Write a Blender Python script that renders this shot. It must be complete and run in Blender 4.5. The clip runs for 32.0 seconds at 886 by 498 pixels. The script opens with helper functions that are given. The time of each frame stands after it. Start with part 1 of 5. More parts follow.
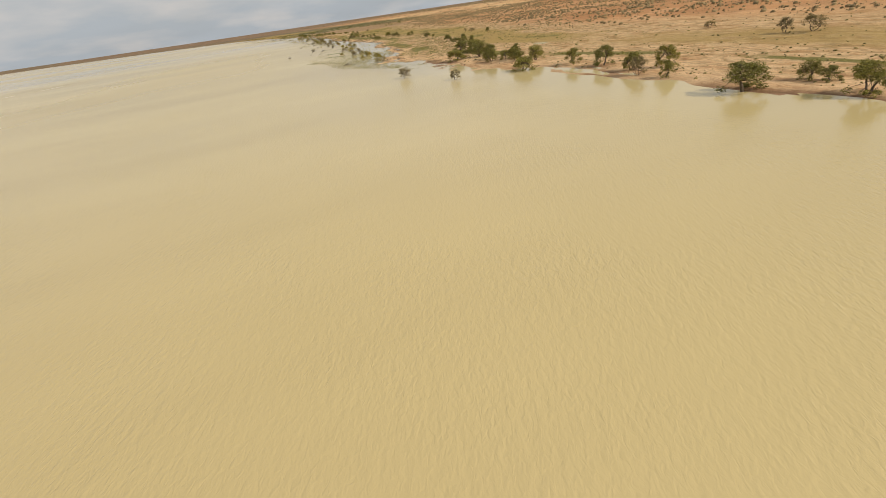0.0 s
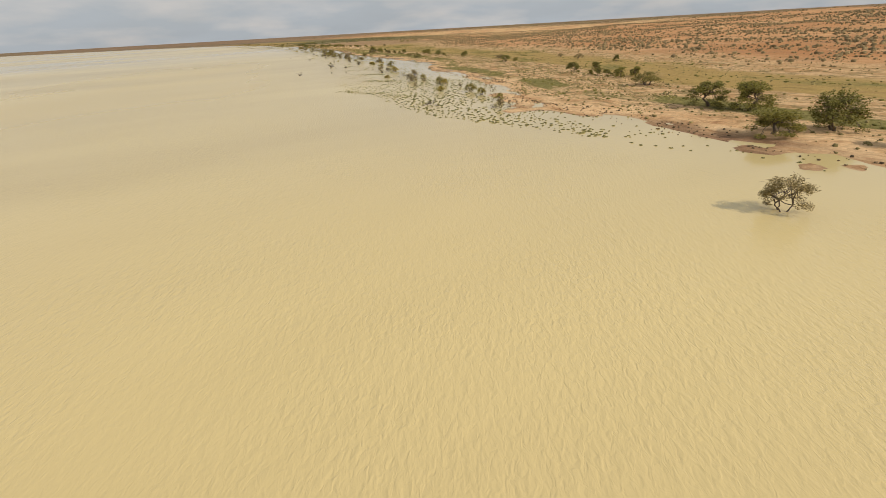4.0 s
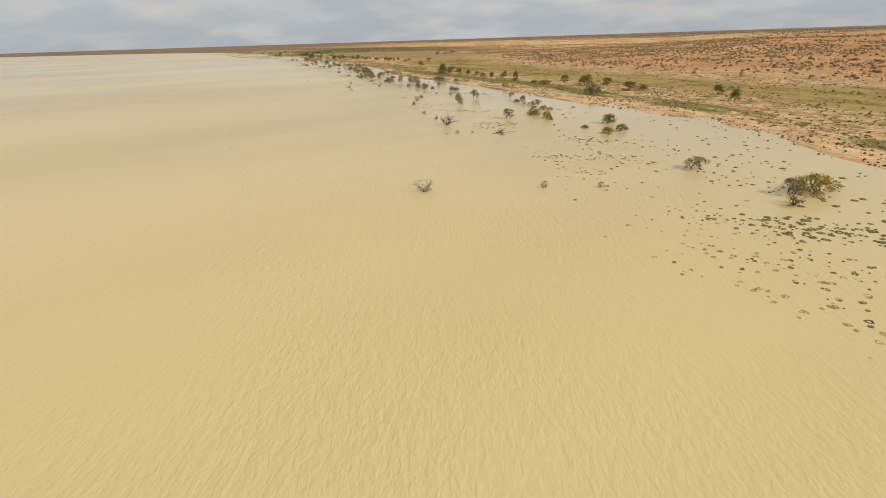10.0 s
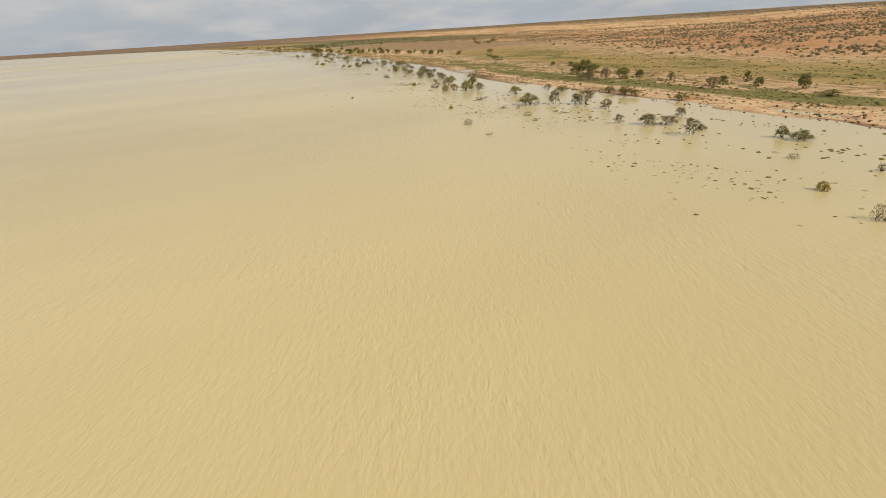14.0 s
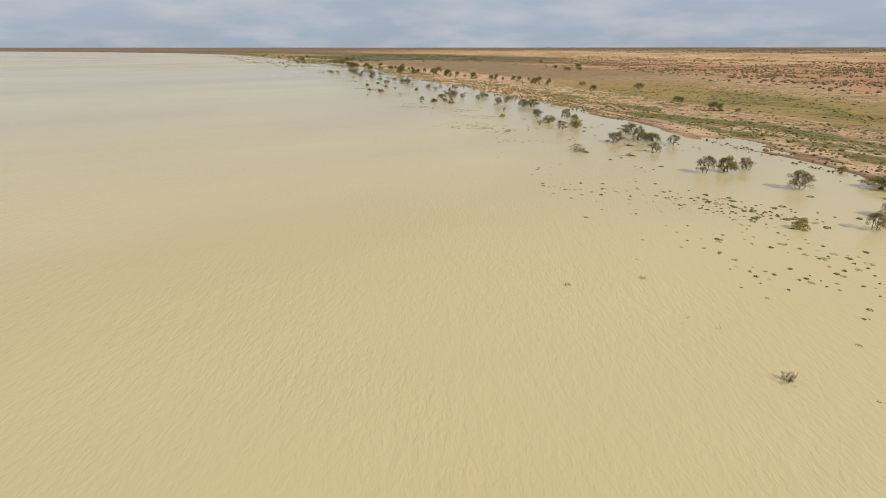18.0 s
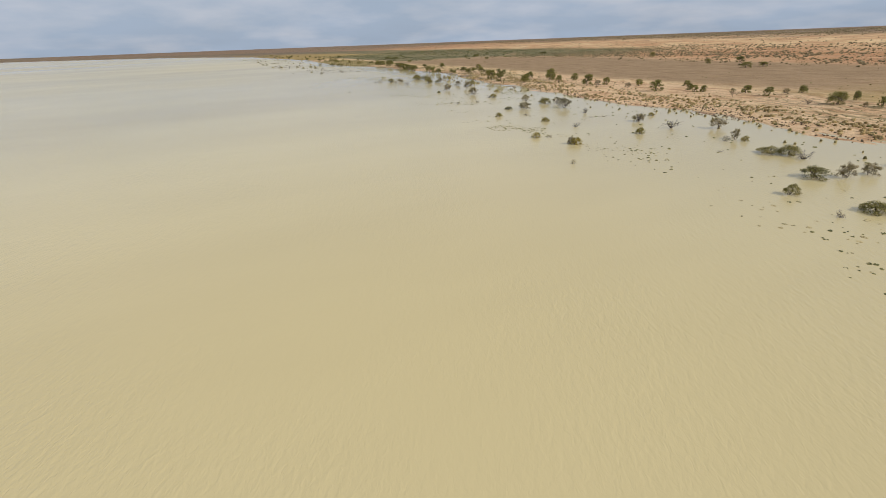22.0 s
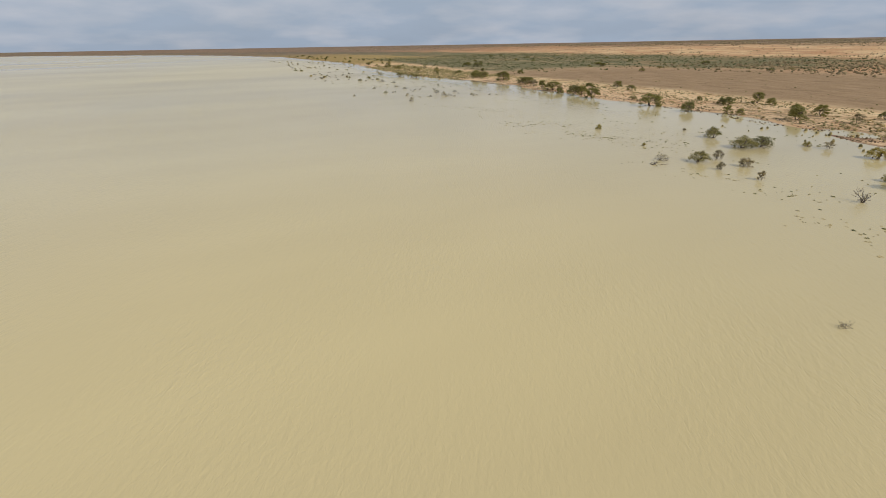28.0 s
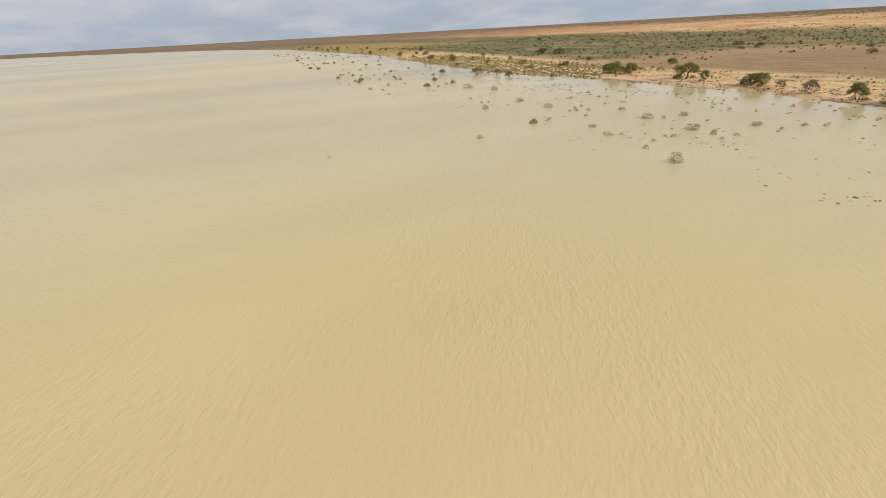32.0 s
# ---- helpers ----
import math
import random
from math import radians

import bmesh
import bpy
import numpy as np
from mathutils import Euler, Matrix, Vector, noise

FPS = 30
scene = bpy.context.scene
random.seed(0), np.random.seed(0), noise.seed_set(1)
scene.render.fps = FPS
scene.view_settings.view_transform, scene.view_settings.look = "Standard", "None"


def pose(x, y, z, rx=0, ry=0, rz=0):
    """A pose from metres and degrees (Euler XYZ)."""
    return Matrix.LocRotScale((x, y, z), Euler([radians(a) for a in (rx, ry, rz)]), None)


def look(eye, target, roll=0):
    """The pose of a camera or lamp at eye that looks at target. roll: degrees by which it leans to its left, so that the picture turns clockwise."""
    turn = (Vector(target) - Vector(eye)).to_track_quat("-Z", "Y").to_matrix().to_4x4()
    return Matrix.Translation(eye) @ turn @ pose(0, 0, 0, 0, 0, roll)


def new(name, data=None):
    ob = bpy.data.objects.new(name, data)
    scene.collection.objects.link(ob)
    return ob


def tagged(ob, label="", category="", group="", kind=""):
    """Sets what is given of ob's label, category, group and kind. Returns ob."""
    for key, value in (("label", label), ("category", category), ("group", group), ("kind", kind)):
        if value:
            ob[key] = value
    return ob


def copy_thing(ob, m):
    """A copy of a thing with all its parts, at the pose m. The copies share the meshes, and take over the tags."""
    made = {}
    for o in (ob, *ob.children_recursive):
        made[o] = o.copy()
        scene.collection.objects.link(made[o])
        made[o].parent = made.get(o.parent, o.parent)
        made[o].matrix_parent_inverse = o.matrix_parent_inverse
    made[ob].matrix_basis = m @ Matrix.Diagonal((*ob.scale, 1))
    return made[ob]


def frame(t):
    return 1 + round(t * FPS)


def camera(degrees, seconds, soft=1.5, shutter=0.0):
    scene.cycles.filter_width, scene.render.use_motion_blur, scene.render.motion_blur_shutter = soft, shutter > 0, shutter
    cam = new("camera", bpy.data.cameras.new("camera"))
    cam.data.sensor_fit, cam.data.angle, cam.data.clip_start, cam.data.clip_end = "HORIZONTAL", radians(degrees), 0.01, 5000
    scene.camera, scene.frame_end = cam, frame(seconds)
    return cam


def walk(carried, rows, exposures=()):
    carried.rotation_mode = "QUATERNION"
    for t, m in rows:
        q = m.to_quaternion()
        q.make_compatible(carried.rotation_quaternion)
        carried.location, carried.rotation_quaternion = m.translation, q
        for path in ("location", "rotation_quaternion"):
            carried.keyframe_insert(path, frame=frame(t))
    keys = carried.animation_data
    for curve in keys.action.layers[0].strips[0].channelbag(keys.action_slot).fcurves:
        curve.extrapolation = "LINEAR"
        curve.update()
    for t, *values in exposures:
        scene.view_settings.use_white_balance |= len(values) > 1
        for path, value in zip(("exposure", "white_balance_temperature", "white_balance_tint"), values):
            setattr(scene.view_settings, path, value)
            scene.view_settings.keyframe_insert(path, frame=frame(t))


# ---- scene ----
cam = camera(84.97, 32.0, soft=0.75)
PATH = [
    (0.0, look((-8.20, -0.00, 20.73), (4.80, 42.85, -1.52), -8.44)),
    (0.5, look((-8.39, 17.85, 20.44), (4.83, 60.67, -1.74), -8.24)),
    (1.0, look((-8.53, 35.70, 20.12), (4.89, 78.51, -1.97), -8.01)),
    (1.5, look((-8.56, 53.55, 19.75), (5.15, 96.35, -2.16), -7.34)),
    (2.0, look((-8.44, 71.37, 19.34), (5.65, 114.17, -2.35), -6.40)),
    (2.5, look((-8.19, 89.19, 18.89), (6.34, 131.98, -2.50), -5.15)),
    (3.0, look((-7.86, 107.00, 18.50), (7.03, 149.83, -2.58), -4.07)),
    (3.5, look((-7.54, 124.81, 18.25), (7.64, 167.70, -2.50), -3.40)),
    (5.5, look((-6.55, 196.03, 18.70), (9.42, 238.66, -1.99), -3.58)),
    (6.0, look((-6.37, 213.83, 18.68), (9.64, 256.49, -1.91), -3.65)),
    (6.5, look((-6.13, 231.62, 18.72), (9.90, 274.32, -1.76), -3.74)),
    (7.0, look((-5.77, 249.40, 18.76), (10.32, 292.11, -1.66), -3.64)),
    (7.5, look((-5.29, 267.17, 18.94), (10.87, 309.87, -1.43), -3.36)),
    (8.0, look((-4.84, 284.94, 19.02), (11.49, 327.63, -1.25), -3.03)),
    (8.5, look((-4.41, 302.71, 19.02), (12.13, 345.39, -1.11), -2.68)),
    (9.0, look((-3.91, 320.47, 19.03), (12.81, 363.19, -0.87), -2.32)),
    (9.5, look((-3.39, 338.26, 19.14), (13.37, 381.01, -0.64), -2.00)),
    (10.0, look((-2.83, 356.05, 19.26), (13.85, 398.80, -0.59), -1.85)),
    (10.5, look((-2.27, 373.86, 19.33), (14.30, 416.56, -0.72), -1.72)),
    (11.0, look((-1.72, 391.68, 19.25), (14.56, 434.35, -1.10), -2.12)),
    (11.5, look((-1.22, 409.51, 19.10), (14.70, 452.18, -1.53), -2.91)),
    (12.0, look((-0.68, 427.33, 18.92), (15.10, 469.96, -1.92), -3.20)),
    (12.5, look((-0.13, 445.13, 18.74), (15.79, 487.67, -2.17), -3.37)),
    (13.0, look((0.46, 462.89, 18.42), (16.51, 505.44, -2.35), -3.73)),
    (13.5, look((1.12, 480.62, 18.19), (17.37, 523.13, -2.52), -3.75)),
    (15.5, look((3.76, 551.54, 18.68), (20.36, 594.05, -1.73), -2.66)),
    (16.0, look((4.43, 569.26, 18.67), (21.07, 611.91, -1.44), -1.91)),
    (16.5, look((5.13, 586.98, 18.60), (21.64, 629.80, -1.23), -1.45)),
    (17.0, look((5.82, 604.70, 18.58), (22.12, 647.68, -1.10), -1.05)),
    (17.5, look((6.49, 622.42, 18.51), (22.67, 665.58, -0.87), -0.72)),
    (18.0, look((7.18, 640.14, 18.49), (23.47, 683.33, -0.71), -0.02)),
    (18.5, look((7.77, 657.85, 18.57), (23.92, 701.22, -0.36), 0.15)),
    (19.0, look((8.23, 675.55, 18.79), (24.13, 719.04, -0.07), 0.32)),
    (19.5, look((8.52, 693.22, 18.93), (24.06, 736.85, 0.08), 0.00)),
    (20.0, look((8.64, 710.87, 19.04), (23.95, 754.55, 0.15), 0.18)),
    (20.5, look((8.57, 728.50, 19.11), (23.50, 772.31, 0.22), -0.11)),
    (21.0, look((8.32, 746.11, 19.24), (22.87, 789.97, 0.14), -0.43)),
    (21.5, look((7.95, 763.70, 19.30), (22.13, 807.58, -0.02), -1.25)),
    (22.0, look((7.57, 781.25, 19.38), (21.41, 825.11, -0.24), -2.16)),
    (22.5, look((7.28, 798.74, 19.52), (20.91, 842.61, -0.20), -2.64)),
    (23.0, look((7.01, 816.18, 19.55), (20.56, 860.10, -0.12), -2.84)),
    (23.5, look((6.77, 833.59, 19.60), (20.22, 877.58, 0.01), -2.87)),
    (24.0, look((6.58, 850.97, 19.69), (20.02, 895.01, 0.20), -2.46)),
    (24.5, look((6.41, 868.34, 19.81), (19.82, 912.42, 0.40), -1.78)),
    (25.0, look((6.04, 885.70, 19.93), (19.37, 929.87, 0.65), -1.13)),
    (25.5, look((5.45, 903.07, 20.03), (18.58, 947.35, 0.88), -0.56)),
    (27.5, look((2.40, 972.53, 20.36), (14.60, 1017.05, 1.16), -0.86)),
    (28.0, look((1.46, 989.89, 20.36), (13.41, 1034.38, 0.93), -1.02)),
    (28.5, look((0.42, 1007.23, 20.32), (12.12, 1051.71, 0.69), -1.13)),
    (29.0, look((-0.62, 1024.52, 20.19), (10.86, 1068.94, 0.32), -1.20)),
    (29.5, look((-1.65, 1041.73, 19.95), (9.44, 1086.16, -0.13), -1.91)),
    (30.0, look((-2.66, 1058.88, 19.71), (7.95, 1103.31, -0.63), -2.97)),
    (30.5, look((-3.76, 1075.97, 19.55), (6.57, 1120.37, -1.00), -3.75)),
    (31.0, look((-5.03, 1093.01, 19.49), (5.50, 1137.34, -1.10), -3.47)),
    (31.5, look((-6.52, 1110.01, 19.50), (4.26, 1154.24, -1.17), -3.23)),
    (32.0, look((-8.21, 1127.00, 19.37), (2.83, 1171.23, -1.16), -3.20)),
]
EXPOSURE = [
    (0.0, -0.19, 7080, 13),
    (5.0, -0.20, 7080, 13),
    (10.0, -0.15, 7080, 13),
    (13.0, -0.17, 7000, 13),
    (15.0, -0.14, 6820, 13),
    (17.0, -0.20, 6520, 13),
    (19.5, -0.27, 5960, 13),
    (23.0, -0.27, 5950, 13),
    (25.5, -0.25, 6120, 13),
    (28.0, -0.36, 6030, 13),
    (30.0, -0.32, 6050, 13),
    (31.0, -0.23, 6180, 13),
    (32.0, -0.12, 6420, 14),
]
walk(cam, PATH, EXPOSURE)

# ---- sky and sun ----
SUN_AZ, SUN_EL = radians(143.0), radians(35.0)   # compass from +y towards +x


def build_world():
    w = bpy.data.worlds.new("sky")
    scene.world = w
    w.use_nodes = True
    nt = w.node_tree
    nt.nodes.clear()
    out = nt.nodes.new("ShaderNodeOutputWorld")
    bg = nt.nodes.new("ShaderNodeBackground")
    sky = nt.nodes.new("ShaderNodeTexSky")
    sky.sky_type = "NISHITA"
    sky.sun_disc = False
    sky.sun_elevation = SUN_EL
    sky.sun_rotation = SUN_AZ
    sky.air_density, sky.dust_density, sky.ozone_density = 1.0, 3.0, 1.0
    tc = nt.nodes.new("ShaderNodeTexCoord")
    # flat cloud deck: the direction is divided by its height so that clouds shrink to the horizon
    sep = nt.nodes.new("ShaderNodeSeparateXYZ")
    nt.links.new(tc.outputs["Generated"], sep.inputs[0])
    h = nt.nodes.new("ShaderNodeMath")
    h.operation = "ADD"
    nt.links.new(sep.outputs[2], h.inputs[0])
    h.inputs[1].default_value = 0.22
    hm = nt.nodes.new("ShaderNodeMath")
    hm.operation = "MAXIMUM"
    nt.links.new(h.outputs[0], hm.inputs[0])
    hm.inputs[1].default_value = 0.12
    dv = nt.nodes.new("ShaderNodeVectorMath")
    dv.operation = "DIVIDE"
    cmb = nt.nodes.new("ShaderNodeCombineXYZ")
    for i in range(2):
        nt.links.new(hm.outputs[0], cmb.inputs[i])
    cmb.inputs[2].default_value = 1.0
    nt.links.new(tc.outputs["Generated"], dv.inputs[0])
    nt.links.new(cmb.outputs[0], dv.inputs[1])
    n1 = nt.nodes.new("ShaderNodeTexNoise")
    n1.inputs["Scale"].default_value = 0.75
    n1.inputs["Detail"].default_value = 5.0
    n1.inputs["Roughness"].default_value = 0.55
    nt.links.new(dv.outputs[0], n1.inputs["Vector"])
    r1 = nt.nodes.new("ShaderNodeValToRGB")
    r1.color_ramp.elements[0].position, r1.color_ramp.elements[1].position = 0.40, 0.62
    r1.color_ramp.elements[0].color, r1.color_ramp.elements[1].color = (0.86, 0.86, 0.86, 1), (0.97, 0.97, 0.97, 1)
    nt.links.new(n1.outputs["Fac"], r1.inputs[0])
    n2 = nt.nodes.new("ShaderNodeTexNoise")
    n2.inputs["Scale"].default_value = 1.9
    n2.inputs["Detail"].default_value = 6.0
    nt.links.new(dv.outputs[0], n2.inputs["Vector"])
    r2 = nt.nodes.new("ShaderNodeValToRGB")
    r2.color_ramp.elements[0].position, r2.color_ramp.elements[1].position = 0.38, 0.84
    r2.color_ramp.elements[0].color = (4.70, 5.45, 6.20, 1)
    r2.color_ramp.elements[1].color = (7.4, 7.3, 7.2, 1)
    # haze near the horizon, whiter puffs higher up
    up = nt.nodes.new("ShaderNodeMapRange")
    nt.links.new(sep.outputs[2], up.inputs["Value"])
    up.inputs["From Min"].default_value, up.inputs["From Max"].default_value = 0.03, 0.13
    up.inputs["To Min"].default_value, up.inputs["To Max"].default_value = -0.06, 0.05
    lift = nt.nodes.new("ShaderNodeMath")
    lift.operation = "ADD"
    nt.links.new(n2.outputs["Fac"], lift.inputs[0])
    nt.links.new(up.outputs[0], lift.inputs[1])
    nt.links.new(lift.outputs[0], r2.inputs[0])
    mx = nt.nodes.new("ShaderNodeMix")
    mx.data_type = "RGBA"
    nt.links.new(r1.outputs[0], mx.inputs[0])
    nt.links.new(sky.outputs[0], mx.inputs[6])
    nt.links.new(r2.outputs[0], mx.inputs[7])
    nt.links.new(mx.outputs[2], bg.inputs[0])
    bg.inputs[1].default_value = 0.10
    nt.links.new(bg.outputs[0], out.inputs[0])


build_world()
sun = new("sun", bpy.data.lights.new("sun", "SUN"))
sun.data.energy = 3.2
sun.data.angle = radians(0.8)
sun.data.color = (1.0, 0.93, 0.82)
sun.matrix_world = look((300 * math.sin(SUN_AZ), 300 * math.cos(SUN_AZ), 300 * math.tan(SUN_EL)), (0, 0, 0))


# ---- smooth random fields ----
def lattice(ix, iy, seed):
    h = (ix.astype(np.int64) * 374761393 + iy.astype(np.int64) * 668265263 + seed * 1442695041) & 0xFFFFFFFF
    h = ((h ^ (h >> 13)) * 1274126177) & 0xFFFFFFFF
    return ((h ^ (h >> 16)) & 0xFFFFFF) / float(0xFFFFFF)


def vnoise(x, y, seed=0):
    """Smooth noise between 0 and 1 with cells of one unit."""
    x, y = np.asarray(x, float), np.asarray(y, float)
    ix, iy = np.floor(x), np.floor(y)
    fx, fy = x - ix, y - iy
    fx, fy = fx * fx * (3 - 2 * fx), fy * fy * (3 - 2 * fy)
    a, b = lattice(ix, iy, seed), lattice(ix + 1, iy, seed)
    c, d = lattice(ix, iy + 1, seed), lattice(ix + 1, iy + 1, seed)
    return (a * (1 - fx) + b * fx) * (1 - fy) + (c * (1 - fx) + d * fx) * fy


def fbm(x, y, octaves=4, seed=0):
    x, y = np.asarray(x, float), np.asarray(y, float)
    total, amp, norm = 0.0, 1.0, 0.0
    for i in range(octaves):
        total = total + amp * vnoise(x * 2 ** i, y * 2 ** i, seed + 17 * i)
        norm += amp
        amp *= 0.5
    return total / norm


def step01(v, a, b):
    t = np.clip((np.asarray(v, float) - a) / (b - a), 0, 1)
    return t * t * (3 - 2 * t)


# ---- lie of the land ----
SHORE_Y = (-2500, -300, 0, 60, 110, 150, 190, 230, 250, 265, 295, 330, 360, 385, 410, 450, 510, 600, 640, 690, 735, 790, 840, 890, 930, 1000, 1040, 1075, 1110, 1155, 1200, 1245, 1290, 1340, 1400, 1700, 2300, 2800, 3300, 4000, 6500)
SHORE_X = (90, 80, 76, 73, 74, 68, 63, 60, 56, 57, 70, 77, 82, 82, 88, 98, 97, 95, 91, 95, 103, 106, 109, 114, 110, 111, 112, 118, 121, 117, 112, 108, 100, 86, 80, 62, -40, -220, -480, -1000, -3000)


def shore(y):
    return np.interp(y, SHORE_Y, SHORE_X)


LAND_S = (-6000, -400, -120, -40, -15, 0, 12, 35, 80, 130, 200, 300, 450, 700, 1500, 6000)
LAND_Z = (-2, -1.2, -0.6, -0.36, -0.17, 0, 0.40, 0.85, 1.5, 2.6, 5.5, 9.5, 13.5, 16.0, 17.5, 20.0)


POOL = (109.5, 198.7, 0.95, 2.0)   # a puddle on the flat: place, level, half width

# low bars of sand at the water's edge: ends and half width
BARS = (
    (61.5, 161.9, 72.7, 157.2, 1.50),
    (65.0, 173.4, 69.8, 170.0, 1.00),
    (59.4, 191.2, 71.9, 185.0, 2.00),
    (55.8, 172.1, 59.1, 170.7, 0.35),
    (54.0, 183.7, 61.3, 179.6, 0.70),
    (64.4, 162.8, 68.2, 158.6, 0.80),
    (49.0, 245.7, 57.7, 243.7, 2.20),
    (56.2, 262.3, 59.9, 255.9, 2.00),
    (86.8, 370.1, 86.1, 356.3, 1.20),
)


def height(x, y):
    x, y = np.asarray(x, float), np.asarray(y, float)
    s = x - shore(y)
    # past the first stretch the dunes stand further back from the water
    back = 1.0 + 1.2 * step01(y, 620, 1000)
    sl = np.where(s > 40, 40 + (s - 40) / back, s)
    z = np.interp(sl, LAND_S, LAND_Z)
    z = z + (fbm(x / 14, y / 14, 3, 5) - 0.5) * (0.16 + 0.5 * step01(s, 10, 90))
    z = z + (fbm(x / 5, y / 17, 4, 7) - 0.49) * 1.0 * np.exp(-((s - 6) / 7) ** 2)
    z = z + (fbm(x / 70, y / 110, 4, 9) - 0.5) * 6.0 * step01(sl, 100, 320)
    z = z + (fbm(x / 300, y / 500, 3, 13) - 0.5) * 7.0 * step01(sl, 200, 600)
    for x0, y0, x1, y1, w in BARS:
        k = np.clip(((x - x0) * (x1 - x0) + (y - y0) * (y1 - y0)) / ((x1 - x0) ** 2 + (y1 - y0) ** 2), 0, 1)
        d = np.hypot(x - x0 - k * (x1 - x0), y - y0 - k * (y1 - y0)) / (w * (0.7 + 0.6 * vnoise(x / 3, y / 3, 63)))
        z = np.maximum(z, np.where(d < 2.5, 0.16 - 0.14 * d * d, -9))
    d = np.hypot((x - POOL[0]) / 1.0, (y - POOL[1]) / 1.5)
    z = z + (POOL[2] - 0.10 - z) * (1 - step01(d, POOL[3], POOL[3] * 2.2)) + 0.16 * (fbm(x / 6, y / 6, 2, 3) - 0.5) * (1 - step01(d, POOL[3] * 1.5, POOL[3] * 2.2))
    far = step01(np.hypot(x, y - 600), 4250, 4700) * 20
    return np.maximum(z, np.where(far > 0.01, far - 0.6 + 2 * fbm(x / 400, y / 400, 3, 3), z))


# ---- materials ----
def material(name):
    m = bpy.data.materials.new(name)
    m.use_nodes = True
    nt = m.node_tree
    return m, nt, nt.nodes["Principled BSDF"]


def node(nt, kind, **inputs):
    n = nt.nodes.new(kind)
    for k, v in inputs.items():
        n.inputs[k.replace("_", " ")].default_value = v
    return n


def ramp(nt, fac, *stops):
    r = nt.nodes.new("ShaderNodeValToRGB")
    els = r.color_ramp.elements
    while len(els) < len(stops):
        els.new(0.5)
    for e, (p, c) in zip(els, stops):
        e.position = p
        e.color = (*c, 1) if len(c) == 3 else c
    nt.links.new(fac, r.inputs[0])
    return r.outputs[0]


def mix(nt, fac, a, b, kind="MIX"):
    n = nt.nodes.new("ShaderNodeMix")
    n.data_type, n.blend_type = "RGBA", kind
    for sock, v in ((n.inputs[0], fac), (n.inputs[6], a), (n.inputs[7], b)):
        if isinstance(v, (int, float)):
            sock.default_value = v
        elif isinstance(v, tuple):
            sock.default_value = (*v, 1)
        else:
            nt.links.new(v, sock)
    return n.outputs[2]


def noise_at(nt, vec, scale, detail=4.0, rough=0.55):
    n = node(nt, "ShaderNodeTexNoise", Scale=scale, Detail=detail, Roughness=rough)
    nt.links.new(vec, n.inputs["Vector"])
    return n.outputs["Fac"]


def place(nt, scale=(1, 1, 1), turn=0.0):
    g = nt.nodes.new("ShaderNodeNewGeometry")
    mp = nt.nodes.new("ShaderNodeMapping")
    mp.vector_type = "TEXTURE"
    mp.inputs["Scale"].default_value = [1 / k for k in scale]
    mp.inputs["Rotation"].default_value = (0, 0, turn)
    nt.links.new(g.outputs["Position"], mp.inputs["Vector"])
    return mp.outputs[0]


def attr(nt, name):
    a = nt.nodes.new("ShaderNodeAttribute")
    a.attribute_name = name
    return a.outputs["Fac"]


def bump(nt, fac, bsdf, strength, distance, after=None):
    b = node(nt, "ShaderNodeBump", Strength=strength, Distance=distance)
    nt.links.new(fac, b.inputs["Height"])
    if after is not None:
        nt.links.new(after, b.inputs["Normal"])
    nt.links.new(b.outputs[0], bsdf.inputs["Normal"])
    return b.outputs[0]


